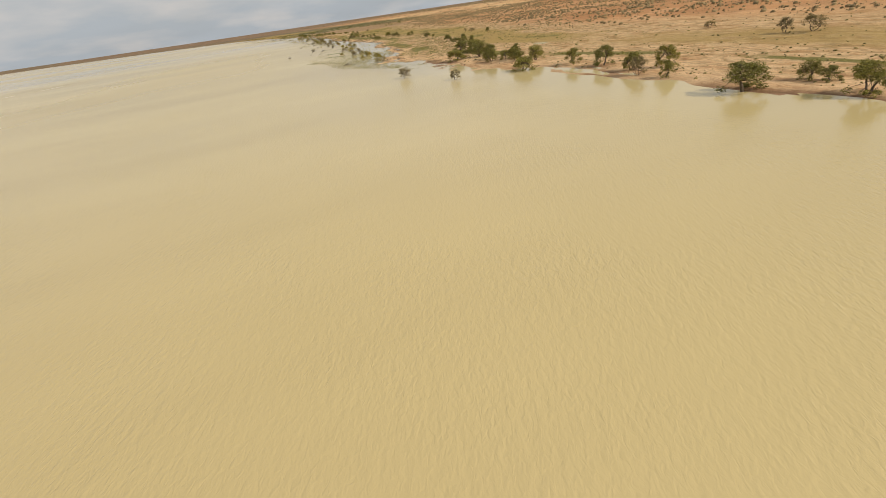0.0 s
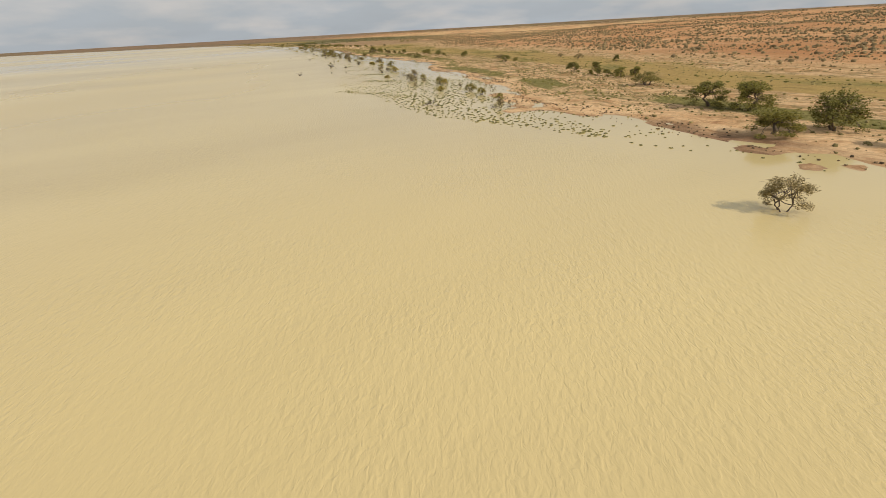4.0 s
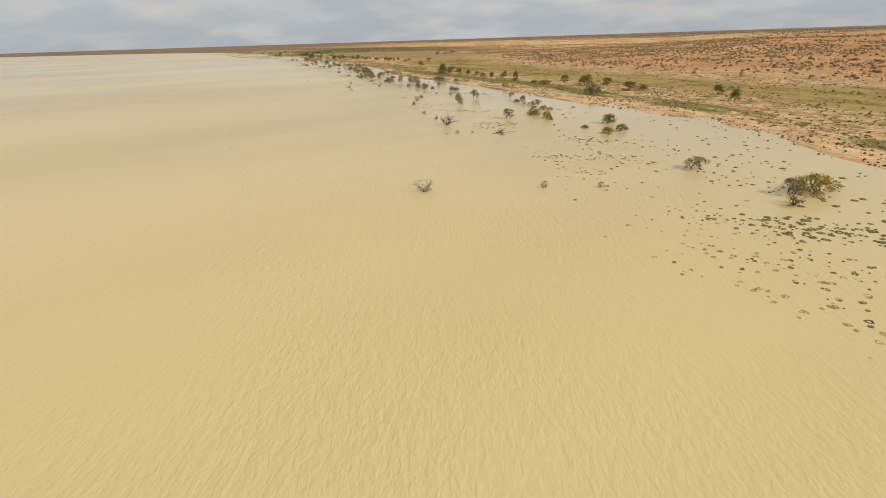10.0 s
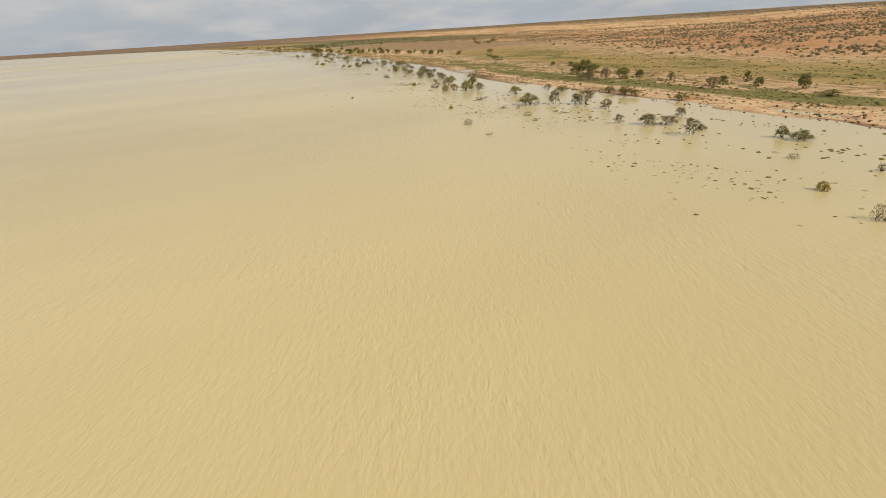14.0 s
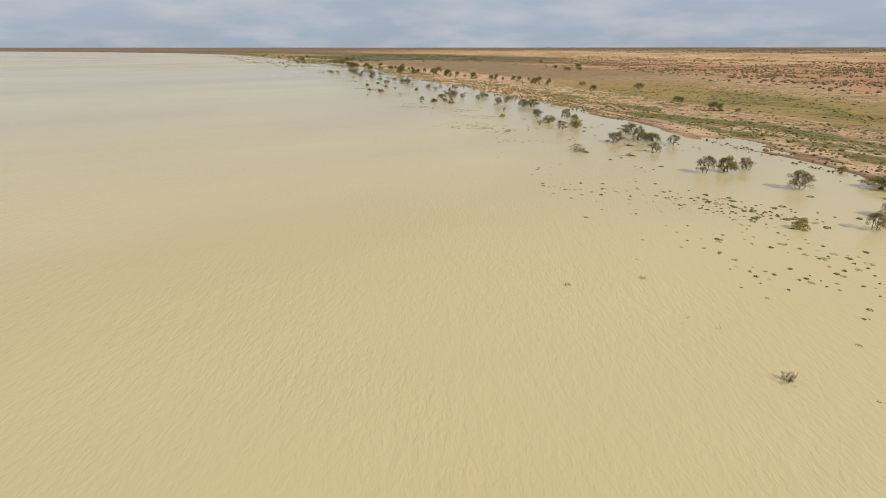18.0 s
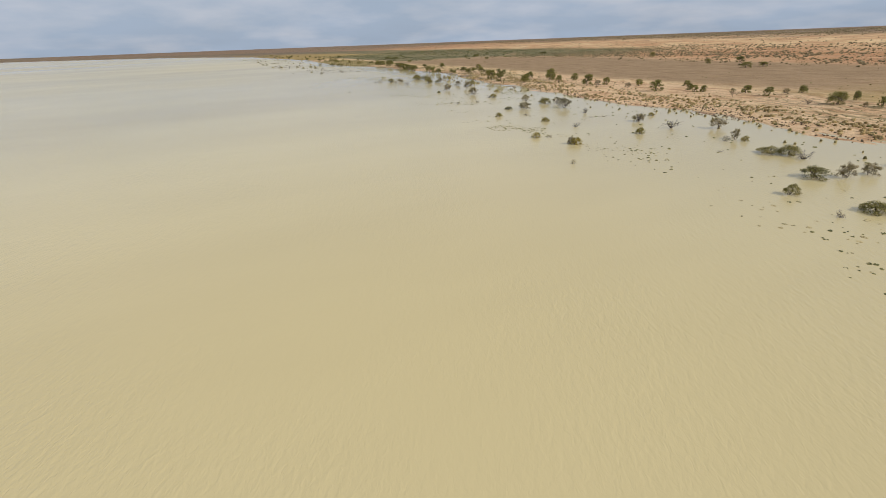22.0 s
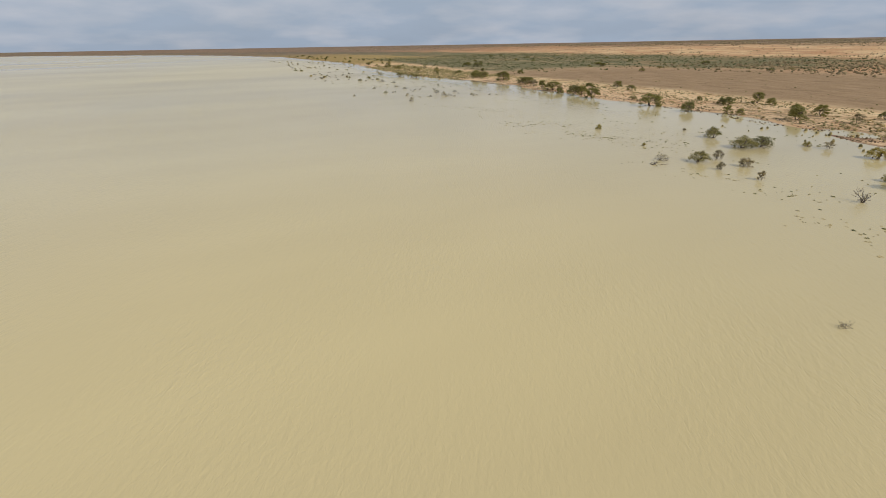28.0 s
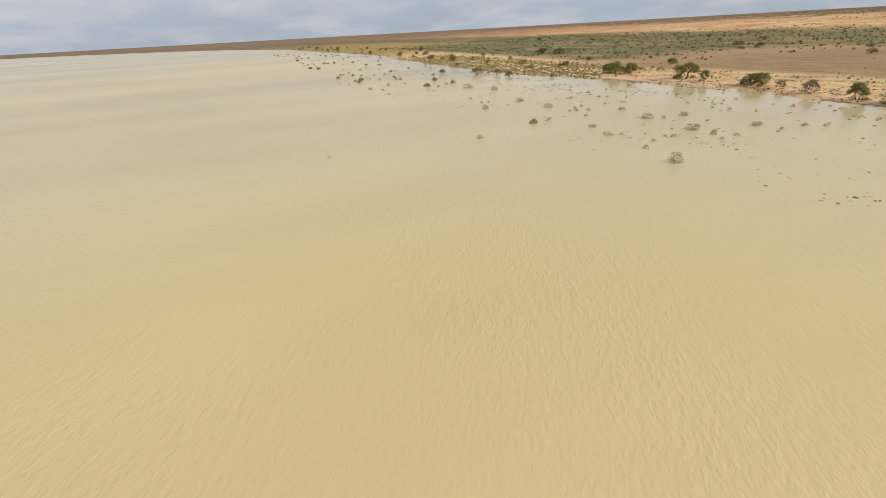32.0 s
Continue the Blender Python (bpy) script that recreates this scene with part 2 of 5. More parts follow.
def water_material():
    m, nt, b = material("silty_water")
    b.inputs["IOR"].default_value = 1.33
    # silt tone, with its contrast widened to paint in bands of cloud shadow
    silt_cloud_shade = noise_at(nt, place(nt, (0.0035, 0.009, 1), 0.15), 1.0, 5.0)
    col = ramp(nt, silt_cloud_shade, (0.34, (0.555, 0.442, 0.215)), (0.66, (0.695, 0.564, 0.279)))
    nt.links.new(col, b.inputs["Base Color"])
    slick = noise_at(nt, place(nt, (0.004, 0.0012, 1), -0.35), 1.0, 4.0)
    rough = ramp(nt, slick, (0.35, (0.16,) * 3), (0.65, (0.30,) * 3))
    smooth = node(nt, "ShaderNodeMapRange")
    nt.links.new(attr(nt, "calm"), smooth.inputs["Value"])
    smooth.inputs["To Min"].default_value, smooth.inputs["To Max"].default_value = 1.0, 0.5
    gloss = node(nt, "ShaderNodeMath")
    gloss.operation = "MULTIPLY"
    nt.links.new(rough, gloss.inputs[0])
    nt.links.new(smooth.outputs[0], gloss.inputs[1])
    nt.links.new(gloss.outputs[0], b.inputs["Roughness"])
    # wind ripples: crests lie across the wind, in patches
    crests = node(nt, "ShaderNodeTexNoise", Scale=1.0, Detail=2.4, Roughness=0.5, Distortion=0.7)
    nt.links.new(place(nt, (3.2, 1.3, 1), radians(-24)), crests.inputs["Vector"])
    r1 = crests.outputs["Fac"]
    r2 = noise_at(nt, place(nt, (1.4, 0.5, 1), radians(-14)), 1.0, 2.0, 0.5)
    patch = ramp(nt, noise_at(nt, place(nt, (0.05, 0.03, 1), 0.3), 1.0, 3.0), (0.35, (0.35,) * 3), (0.65, (1.0,) * 3))
    ad = node(nt, "ShaderNodeMath")
    ad.operation = "ADD"
    nt.links.new(r1, ad.inputs[0])
    nt.links.new(r2, ad.inputs[1])
    b1 = node(nt, "ShaderNodeBump", Distance=0.16)
    inv = node(nt, "ShaderNodeMapRange")
    nt.links.new(attr(nt, "calm"), inv.inputs["Value"])
    inv.inputs["To Min"].default_value, inv.inputs["To Max"].default_value = 0.52, 0.04
    pm = node(nt, "ShaderNodeMath")
    pm.operation = "MULTIPLY"
    nt.links.new(inv.outputs[0], pm.inputs[0])
    nt.links.new(patch, pm.inputs[1])
    nt.links.new(pm.outputs[0], b1.inputs["Strength"])
    nt.links.new(ad.outputs[0], b1.inputs["Height"])
    nt.links.new(b1.outputs[0], b.inputs["Normal"])
    return m


def land_material():
    m, nt, b = material("desert_sand")
    b.inputs["Roughness"].default_value = 0.95
    b.inputs["Specular IOR Level"].default_value = 0.15
    pos = place(nt)
    big = noise_at(nt, pos, 0.012, 6.0)
    mid = noise_at(nt, pos, 0.09, 6.0, 0.65)
    fine = noise_at(nt, pos, 1.1, 5.0, 0.7)
    # old waterlines: wavering streaks that run with the shore
    sep = nt.nodes.new("ShaderNodeSeparateXYZ")
    nt.links.new(pos, sep.inputs[0])
    warp = node(nt, "ShaderNodeMath")
    warp.operation = "MULTIPLY_ADD"
    nt.links.new(noise_at(nt, place(nt, (0.045, 0.03, 1)), 1.0, 4.0, 0.6), warp.inputs[0])
    warp.inputs[1].default_value = 22.0
    nt.links.new(attr(nt, "inland"), warp.inputs[2])
    lines = nt.nodes.new("ShaderNodeCombineXYZ")
    nt.links.new(warp.outputs[0], lines.inputs[0])
    nt.links.new(sep.outputs[1], lines.inputs[1])

    def along(across, down, detail=6.0, rough=0.68):
        mp = nt.nodes.new("ShaderNodeMapping")
        mp.inputs["Scale"].default_value = (across, down, 1)
        nt.links.new(lines.outputs[0], mp.inputs[0])
        return noise_at(nt, mp.outputs[0], 1.0, detail, rough)

    def broken(name, pattern, amount, soft=0.16):
        """A cover whose edge is torn by a pattern."""
        m1 = node(nt, "ShaderNodeMath")
        m1.operation = "MULTIPLY_ADD"
        nt.links.new(pattern, m1.inputs[0])
        m1.inputs[1].default_value = amount
        nt.links.new(attr(nt, name), m1.inputs[2])
        mr = node(nt, "ShaderNodeMapRange")
        nt.links.new(m1.outputs[0], mr.inputs["Value"])
        mr.inputs["From Min"].default_value = 0.5 + amount * 0.5 - soft
        mr.inputs["From Max"].default_value = 0.5 + amount * 0.5 + soft
        return mr.outputs[0]

    streak = along(0.20, 0.055, 7.0, 0.72)
    terrace = along(1.1, 0.07, 5.0, 0.6)
    torn = along(0.20, 0.05, 7.0, 0.72)
    sand = ramp(nt, streak, (0.34, (0.34, 0.195, 0.085)), (0.44, (0.50, 0.305, 0.142)), (0.53, (0.70, 0.485, 0.270)), (0.62, (0.51, 0.305, 0.142)), (0.72, (0.38, 0.218, 0.096)))
    dune = ramp(nt, big, (0.35, (0.49, 0.236, 0.098)), (0.65, (0.62, 0.345, 0.160)))
    bare = ramp(nt, noise_at(nt, place(nt, (0.06, 0.022, 1), 0.1), 1.0, 5.0, 0.6), (0.56, (0.0,) * 3), (0.66, (0.8,) * 3))
    dune = mix(nt, bare, dune, (0.73, 0.460, 0.248))
    litter = ramp(nt, noise_at(nt, place(nt, (0.075, 0.035, 1), 0.2), 1.0, 7.0, 0.72), (0.46, (0.0,) * 3), (0.66, (0.62,) * 3))
    dune = mix(nt, litter, dune, (0.33, 0.205, 0.110))
    c = mix(nt, attr(nt, "dune"), sand, dune)
    # paler ramp puts patches of sunlight into the sand colour
    c = mix(nt, attr(nt, "painted_sun"), c, ramp(nt, streak, (0.34, (0.44, 0.250, 0.108)), (0.46, (0.70, 0.465, 0.230)), (0.57, (0.85, 0.650, 0.350)), (0.68, (0.62, 0.400, 0.190))))
    pale = ramp(nt, streak, (0.34, (0.41, 0.220, 0.104)), (0.43, (0.60, 0.368, 0.186)), (0.55, (0.78, 0.545, 0.310)), (0.68, (0.53, 0.300, 0.148)))
    crack = ramp(nt, terrace, (0.37, (0.36, 0.30, 0.26)), (0.43, (1.0,) * 3), (0.58, (1.0,) * 3), (0.65, (0.52, 0.45, 0.40)))
    pale = mix(nt, 0.38, pale, crack, "MULTIPLY")
    c = mix(nt, attr(nt, "beach"), c, pale)
    weeds = ramp(nt, along(0.55, 0.14, 7.0, 0.75), (0.48, (0.0,) * 3), (0.57, (0.9,) * 3))
    weedy = node(nt, "ShaderNodeMath")
    weedy.operation = "MULTIPLY"
    nt.links.new(weeds, weedy.inputs[0])
    nt.links.new(attr(nt, "weeds"), weedy.inputs[1])
    c = mix(nt, weedy.outputs[0], c, ramp(nt, fine, (0.35, (0.16, 0.125, 0.055)), (0.65, (0.30, 0.225, 0.095))))
    straw = ramp(nt, torn, (0.34, (0.25, 0.175, 0.055)), (0.50, (0.43, 0.300, 0.105)), (0.66, (0.35, 0.230, 0.090)))
    c = mix(nt, broken("straw", torn, 0.8, 0.22), c, straw)
    green = ramp(nt, fine, (0.32, (0.130, 0.125, 0.034)), (0.68, (0.285, 0.240, 0.082)))
    c = mix(nt, broken("green", torn, 1.5, 0.16), c, green)
    clay = ramp(nt, torn, (0.35, (0.29, 0.188, 0.094)), (0.65, (0.43, 0.285, 0.150)))
    c = mix(nt, attr(nt, "clay"), c, clay)
    plain = ramp(nt, torn, (0.36, (0.115, 0.115, 0.050)), (0.64, (0.265, 0.220, 0.100)))
    c = mix(nt, broken("plain", torn, 0.8, 0.25), c, plain)
    c = mix(nt, attr(nt, "far"), c, ramp(nt, mid, (0.35, (0.125, 0.098, 0.068)), (0.65, (0.29, 0.200, 0.120))))
    c = mix(nt, attr(nt, "wet"), c, ramp(nt, terrace, (0.40, (0.20, 0.112, 0.062)), (0.60, (0.32, 0.190, 0.110))))
    spots = ramp(nt, fine, (0.25, (0.72,) * 3), (0.6, (1.0,) * 3))
    c = mix(nt, 1.0, c, spots, "MULTIPLY")
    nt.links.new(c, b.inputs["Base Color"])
    bump(nt, fine, b, 0.7, 0.30)
    return m


WATER, LAND = water_material(), land_material()


# ---- the land and the lake ----
def grid_lines(start, stop, fine0, fine1, fine, grow):
    mid = list(np.arange(fine0, fine1 + 1e-6, fine))
    lo, v, d = [], fine0, fine
    while v > start:
        d *= grow
        v -= d
        lo.append(v)
    hi, v, d = [], mid[-1], fine
    while v < stop:
        d *= grow
        v += d
        hi.append(v)
    return np.array(lo[::-1] + mid + hi)


def sheet(name, xs, ys, zf, mat):
    X, Y = np.meshgrid(xs, ys)
    Z = zf(X, Y)
    nx, ny = len(xs), len(ys)
    co = np.stack([X.ravel(), Y.ravel(), Z.ravel()], 1).astype(np.float32)
    i = np.arange((nx - 1) * (ny - 1))
    a = (i // (nx - 1)) * nx + i % (nx - 1)
    quads = np.stack([a, a + 1, a + nx + 1, a + nx], 1).astype(np.int32)
    me = bpy.data.meshes.new(name)
    me.vertices.add(len(co))
    me.vertices.foreach_set("co", co.ravel())
    me.loops.add(quads.size)
    me.loops.foreach_set("vertex_index", quads.ravel())
    me.polygons.add(len(quads))
    me.polygons.foreach_set("loop_start", np.arange(0, quads.size, 4, dtype=np.int32))
    me.polygons.foreach_set("loop_total", np.full(len(quads), 4, dtype=np.int32))
    me.update()
    me.validate()
    me.polygons.foreach_set("use_smooth", np.ones(len(quads), dtype=bool))
    me.materials.append(mat)
    return new(name, me), co


def cover(x, y):
    """How much beach, grass, straw, clay, scrubby plain, dune sand, wet rim and painted sunlight lies at a place."""
    s = x - shore(y)
    z = height(x, y)
    back = 1.0 + 1.2 * step01(y, 620, 1000)
    sl = np.where(s > 40, 40 + (s - 40) / back, s)
    n1, n2, n3 = fbm(x / 16, y / 30, 4, 21), fbm(x / 30, y / 90, 4, 31), fbm(x / 9, y / 22, 4, 41)
    mud = 0.06 + 0.26 * (1 - step01(y, 190, 240)) + 0.12 * step01(y, 560, 620) * (1 - step01(y, 760, 820))
    wet = (1 - step01(z + 0.12 * (n3 - 0.5), -0.01, mud)) * (0.35 + 0.65 * step01(n1, 0.40, 0.60))
    beach = (1 - step01(s + 16 * (n3 - 0.5), 10, 34)) * (1 - wet)
    # a pale tree-lined strip behind the tussocks
    beach = np.maximum(beach, step01(y, 820, 870) * (1 - step01(y, 1010, 1070)) * (1 - step01(np.abs(s + 8 * (n3 - 0.5) - 33), 8, 15)))
    # two grassy strips behind the beach, a pale track between them and the yellow flat, the olive flat beyond
    wander = 20 * (n2 - 0.5)
    mid = np.interp(y, (100, 230, 283, 310, 390, 440, 560, 660, 760, 860, 1000), (28, 24, 17, 13, 9, 14, 20, 15, 14, 18, 24)) + 0.5 * wander
    wide = np.interp(y, (0, 150, 230, 300, 400, 480, 620, 700, 860, 930), (1, 4, 6, 7, 6, 8, 10, 11, 9, 4))
    strip = (1 - step01(np.abs(s - mid), wide * 0.35, wide * 1.25)) * (0.35 + 0.65 * step01(n3, 0.38, 0.58))
    flat = step01(s - wander, 38, 48) * (1 - step01(sl + 44 * (n1 - 0.5), 66, 100)) * step01(y, 120, 240)
    green = np.maximum(strip, flat * (0.08 + 0.45 * step01(n3, 0.46, 0.64))) * (1 - step01(y, 790, 860))
    straw = np.maximum(flat * (0.55 + 0.45 * n1), 0.6 * step01(s, 30, 50) * (1 - step01(sl, 60, 90)) * (1 - step01(y, 120, 240))) * (1 - step01(y, 840, 960))
    straw = np.maximum(straw, step01(y, 1450, 1800) * (1 - step01(s, 120, 260)) * 0.95)
    straw = np.maximum(straw, 0.6 * step01(y, 1130, 1220) * (1 - step01(np.abs(s - 30), 2, 6)) * (0.5 + 0.5 * n3))
    clay = step01(y, 850, 930) * (1 - step01(y, 1300, 1420)) * step01(s + 14 * (n1 - 0.5) - np.interp(y, (860, 1100), (26, 0)), 30, 48) * (1 - step01(s + 60 * (n2 - 0.5), 150, 200))
    plain = step01(y, 1120, 1340) * step01(s + 60 * (n2 - 0.5), 150, 200) * (1 - step01(s + 80 * (n2 - 0.5), 300, 420))
    plain = np.maximum(plain, step01(y, 1300, 1400) * step01(s, 40, 70) * (1 - step01(s, 260, 380)) * (1 - step01(y, 1700, 2000)))
    far = np.maximum(step01(np.hypot(x, y - 600), 4000, 4250), step01(s + 420 * (n2 - 0.5), 560, 980)) * (0.70 + 0.30 * n1)
    far = np.maximum(far, 0.8 * step01(y + 500 * (n2 - 0.5), 2000, 2800))
    dune = step01(sl + 30 * (n1 - 0.5), 85, 130)
    weeds = step01(s + 10 * (n3 - 0.5), 5, 15) * (1 - step01(sl, 85, 115)) * (1 - step01(y, 850, 940)) * (0.55 + 0.45 * step01(y, 150, 250))
    weeds = np.maximum(weeds, step01(y, 960, 1010) * (1 - step01(y, 1100, 1150)) * step01(s, 1, 5) * (1 - step01(s, 20, 34)))
    # sunlight between clouds is painted on far dune sand; bank past 740 brightened alike
    return dict(inland=s, weeds=weeds, far=far, wet=wet, beach=beach, green=green * (1 - wet), straw=straw, dune=dune, clay=clay, painted_sun=np.maximum(step01(y, 820, 1000) * (1 - step01(y, 1700, 2300)) * step01(s + 120 * (n2 - 0.5), 260, 400) * (0.15 + 0.70 * step01(n1, 0.38, 0.62)), 0.7 * step01(y, 740, 820) * (1 - step01(s, 34, 66))), plain=plain * (0.42 + 0.65 * n1))


XS = grid_lines(-6500, 6500, 36, 170, 1.3, 1.07)
YS = grid_lines(-2500, 6800, 0, 1400, 2.6, 1.09)
land, co = sheet("ground", XS, YS, height, LAND)
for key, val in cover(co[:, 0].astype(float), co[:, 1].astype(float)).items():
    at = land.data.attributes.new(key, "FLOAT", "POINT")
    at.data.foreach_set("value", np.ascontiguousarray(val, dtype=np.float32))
tagged(land, "orange desert sand with grassy flats and low dunes beside the lake", "ground", kind="structure")
WX = grid_lines(-6500, 260, 20, 140, 4.0, 1.25)
WY = grid_lines(-2500, 6800, 0, 1400, 8.0, 1.25)
lake, wco = sheet("water", WX[WX < 320], WY, lambda x, y: x * 0, WATER)
wx, wy = wco[:, 0].astype(float), wco[:, 1].astype(float)
calm = step01(wx - shore(wy) + 14 * (fbm(wx / 12, wy / 25, 3, 91) - 0.5), -np.interp(wy, (0, 200, 300, 1400), (24, 26, 40, 46)), -8)
calm = np.maximum(calm, 0.48 * step01(wy, 560, 820) * (1 - 0.6 * step01(wy, 1080, 1150)))
at = lake.data.attributes.new("calm", "FLOAT", "POINT")
at.data.foreach_set("value", np.ascontiguousarray(calm, dtype=np.float32))
tagged(lake, "shallow silty yellow lake water with small wind ripples", "water", kind="structure")


def puddle():
    """The small pool in a dip of the flat, with an uneven rim under the sand."""
    bm = bmesh.new()
    rim = []
    for k in range(28):
        a = 2 * math.pi * k / 28
        r = POOL[3] * (1.35 + 0.12 * math.sin(3 * a + 1) + 0.08 * math.sin(5 * a))
        rim.append(bm.verts.new((POOL[0] + r * math.cos(a), POOL[1] + 1.5 * r * math.sin(a), POOL[2])))
    bm.faces.new(rim)
    me = bpy.data.meshes.new("pool")
    bm.to_mesh(me)
    bm.free()
    me.materials.append(WATER)
    return tagged(new("water_pool", me), "small pale puddle in a dip of the flat", "pool", kind="structure")


puddle()


# ---- plant materials ----
def leaf_material(name, dark, light, turn=0.30):
    m, nt, b = material(name)
    g = nt.nodes.new("ShaderNodeNewGeometry")
    oi = nt.nodes.new("ShaderNodeObjectInfo")
    c = ramp(nt, g.outputs["Random Per Island"], (0.0, dark), (1.0, light))
    tint = ramp(nt, oi.outputs["Random"], (0.0, (0.78, 0.80, 0.80)), (1.0, (1.15, 1.10, 1.0)))
    c = mix(nt, 1.0, c, tint, "MULTIPLY")
    nt.links.new(c, b.inputs["Base Color"])
    b.inputs["Roughness"].default_value = 0.62
    b.inputs["Specular IOR Level"].default_value = 0.25
    tr = nt.nodes.new("ShaderNodeBsdfTranslucent")
    nt.links.new(c, tr.inputs["Color"])
    ms = nt.nodes.new("ShaderNodeMixShader")
    ms.inputs[0].default_value = turn
    nt.links.new(b.outputs[0], ms.inputs[1])
    nt.links.new(tr.outputs[0], ms.inputs[2])
    nt.links.new(ms.outputs[0], nt.nodes["Material Output"].inputs["Surface"])
    return m


def cushion_material(name, dark, light, turn=0.0):
    m, nt, b = material(name)
    f = noise_at(nt, place(nt), 7.0, 4.0, 0.7)
    g = noise_at(nt, place(nt), 0.35, 3.0, 0.5)
    c = ramp(nt, f, (0.36, dark), (0.62, light))
    c = mix(nt, 1.0, c, ramp(nt, g, (0.35, (0.7, 0.72, 0.7)), (0.65, (1.3, 1.2, 1.05))), "MULTIPLY")
    nt.links.new(c, b.inputs["Base Color"])
    b.inputs["Roughness"].default_value = 0.8
    b.inputs["Specular IOR Level"].default_value = 0.2
    bump(nt, f, b, 1.0, 0.08)
    return m


def shrub_material(name, dark, light):
    """Twiggy cushions: one tint a plant, speckled by leaves and gaps."""
    m, nt, b = material(name)
    g = nt.nodes.new("ShaderNodeNewGeometry")
    f = noise_at(nt, place(nt), 5.0, 4.0, 0.75)
    c = ramp(nt, g.outputs["Random Per Island"], (0.0, dark), (1.0, light))
    c = mix(nt, 1.0, c, ramp(nt, f, (0.34, (0.42, 0.40, 0.38)), (0.60, (1.22, 1.20, 1.15))), "MULTIPLY")
    nt.links.new(c, b.inputs["Base Color"])
    b.inputs["Roughness"].default_value = 0.85
    b.inputs["Specular IOR Level"].default_value = 0.15
    bump(nt, f, b, 1.0, 0.12)
    return m


def wood_material(name, dark, light):
    m, nt, b = material(name)
    pos = place(nt, (6, 6, 1.2))
    f = noise_at(nt, pos, 1.0, 5.0, 0.65)
    nt.links.new(ramp(nt, f, (0.3, dark), (0.7, light)), b.inputs["Base Color"])
    b.inputs["Roughness"].default_value = 0.9
    bump(nt, f, b, 0.5, 0.03)
    return m


GREEN = leaf_material("coolabah_leaves", (0.105, 0.112, 0.028), (0.41, 0.375, 0.110), 0.30)
GREY = leaf_material("grey_leaves", (0.165, 0.138, 0.066), (0.40, 0.325, 0.162), 0.25)
OLIVE = leaf_material("olive_leaves", (0.130, 0.126, 0.040), (0.41, 0.35, 0.115), 0.30)
GOLD = leaf_material("golden_leaves", (0.225, 0.190, 0.040), (0.50, 0.405, 0.10), 0.36)
DRY = leaf_material("dry_leaves", (0.105, 0.088, 0.040), (0.270, 0.215, 0.102), 0.15)
REED = cushion_material("samphire", (0.094, 0.096, 0.040), (0.275, 0.258, 0.110))
DROWNED = cushion_material("drowned_samphire", (0.270, 0.220, 0.102), (0.460, 0.378, 0.186))
DRIFT = shrub_material("drift", (0.095, 0.070, 0.042), (0.270, 0.195, 0.115))
SCRUB = shrub_material("dune_scrub", (0.165, 0.128, 0.068), (0.385, 0.295, 0.158))
BANK = shrub_material("saltbush", (0.180, 0.155, 0.068), (0.420, 0.345, 0.155))
OCHRE = shrub_material("ochre_tussock", (0.250, 0.180, 0.078), (0.520, 0.385, 0.170))
HEATH = shrub_material("plain_scrub", (0.075, 0.084, 0.036), (0.215, 0.200, 0.090))
GREENERY = shrub_material("herbs", (0.130, 0.128, 0.036), (0.320, 0.280, 0.090))
BARK = wood_material("grey_bark", (0.075, 0.055, 0.038), (0.20, 0.155, 0.11))
DEADWOOD = wood_material("dead_wood", (0.055, 0.042, 0.032), (0.190, 0.150, 0.115))


# ---- plant meshes ----
class Soup:
    """Gathers vertices and faces for one mesh."""

    def __init__(self):
        self.v, self.f = [], []

    def add(self, verts, faces):
        o = len(self.v)
        self.v.extend(verts)
        self.f.extend([tuple(i + o for i in f) for f in faces])

    def tube(self, path, r0, r1, sides=5):
        n = len(path)
        verts, faces = [], []
        for k, p in enumerate(path):
            p = Vector(p)
            d = (Vector(path[min(k + 1, n - 1)]) - Vector(path[max(k - 1, 0)])).normalized()
            a = d.orthogonal().normalized()
            b = d.cross(a)
            r = r0 + (r1 - r0) * k / (n - 1)
            for j in range(sides):
                t = 2 * math.pi * j / sides
                verts.append(p + (a * math.cos(t) + b * math.sin(t)) * r)
        for k in range(n - 1):
            for j in range(sides):
                q = (j + 1) % sides
                faces.append((k * sides + j, k * sides + q, (k + 1) * sides + q, (k + 1) * sides + j))
        faces.append(tuple(range((n - 1) * sides, n * sides)))
        self.add(verts, faces)

    def leaf(self, p, size, rng, droop=0.0):
        d = Vector((rng.gauss(0, 1), rng.gauss(0, 1), rng.gauss(0, 0.8) - droop)).normalized()
        s = d.cross(Vector((rng.gauss(0, 1), rng.gauss(0, 1), rng.gauss(0, 1)))).normalized()
        l, w = size * rng.uniform(0.7, 1.3), size * rng.uniform(0.35, 0.6)
        p = Vector(p)
        self.add([p - d * l * 0.5, p + s * w * 0.5, p + d * l * 0.5, p - s * w * 0.5], [(0, 1, 2, 3)])

    def mesh(self, name, mat, smooth=False):
        me = bpy.data.meshes.new(name)
        me.from_pydata([tuple(v) for v in self.v], [], self.f)
        me.materials.append(mat)
        if smooth:
            me.polygons.foreach_set("use_smooth", np.ones(len(me.polygons), dtype=bool))
        me.update()
        return me


def part(name, me, parent, label=""):
    ob = new(name, me)
    ob.parent = parent
    if label:
        ob["label"] = label
    return ob


def crooked(a, b, rng, n=4, sway=0.12):
    a, b = Vector(a), Vector(b)
    length = (b - a).length
    path = [a]
    for k in range(1, n):
        path.append(a.lerp(b, k / n) + Vector((rng.gauss(0, 1), rng.gauss(0, 1), rng.gauss(0, 0.6))) * length * sway * 0.5)
    return path + [b]


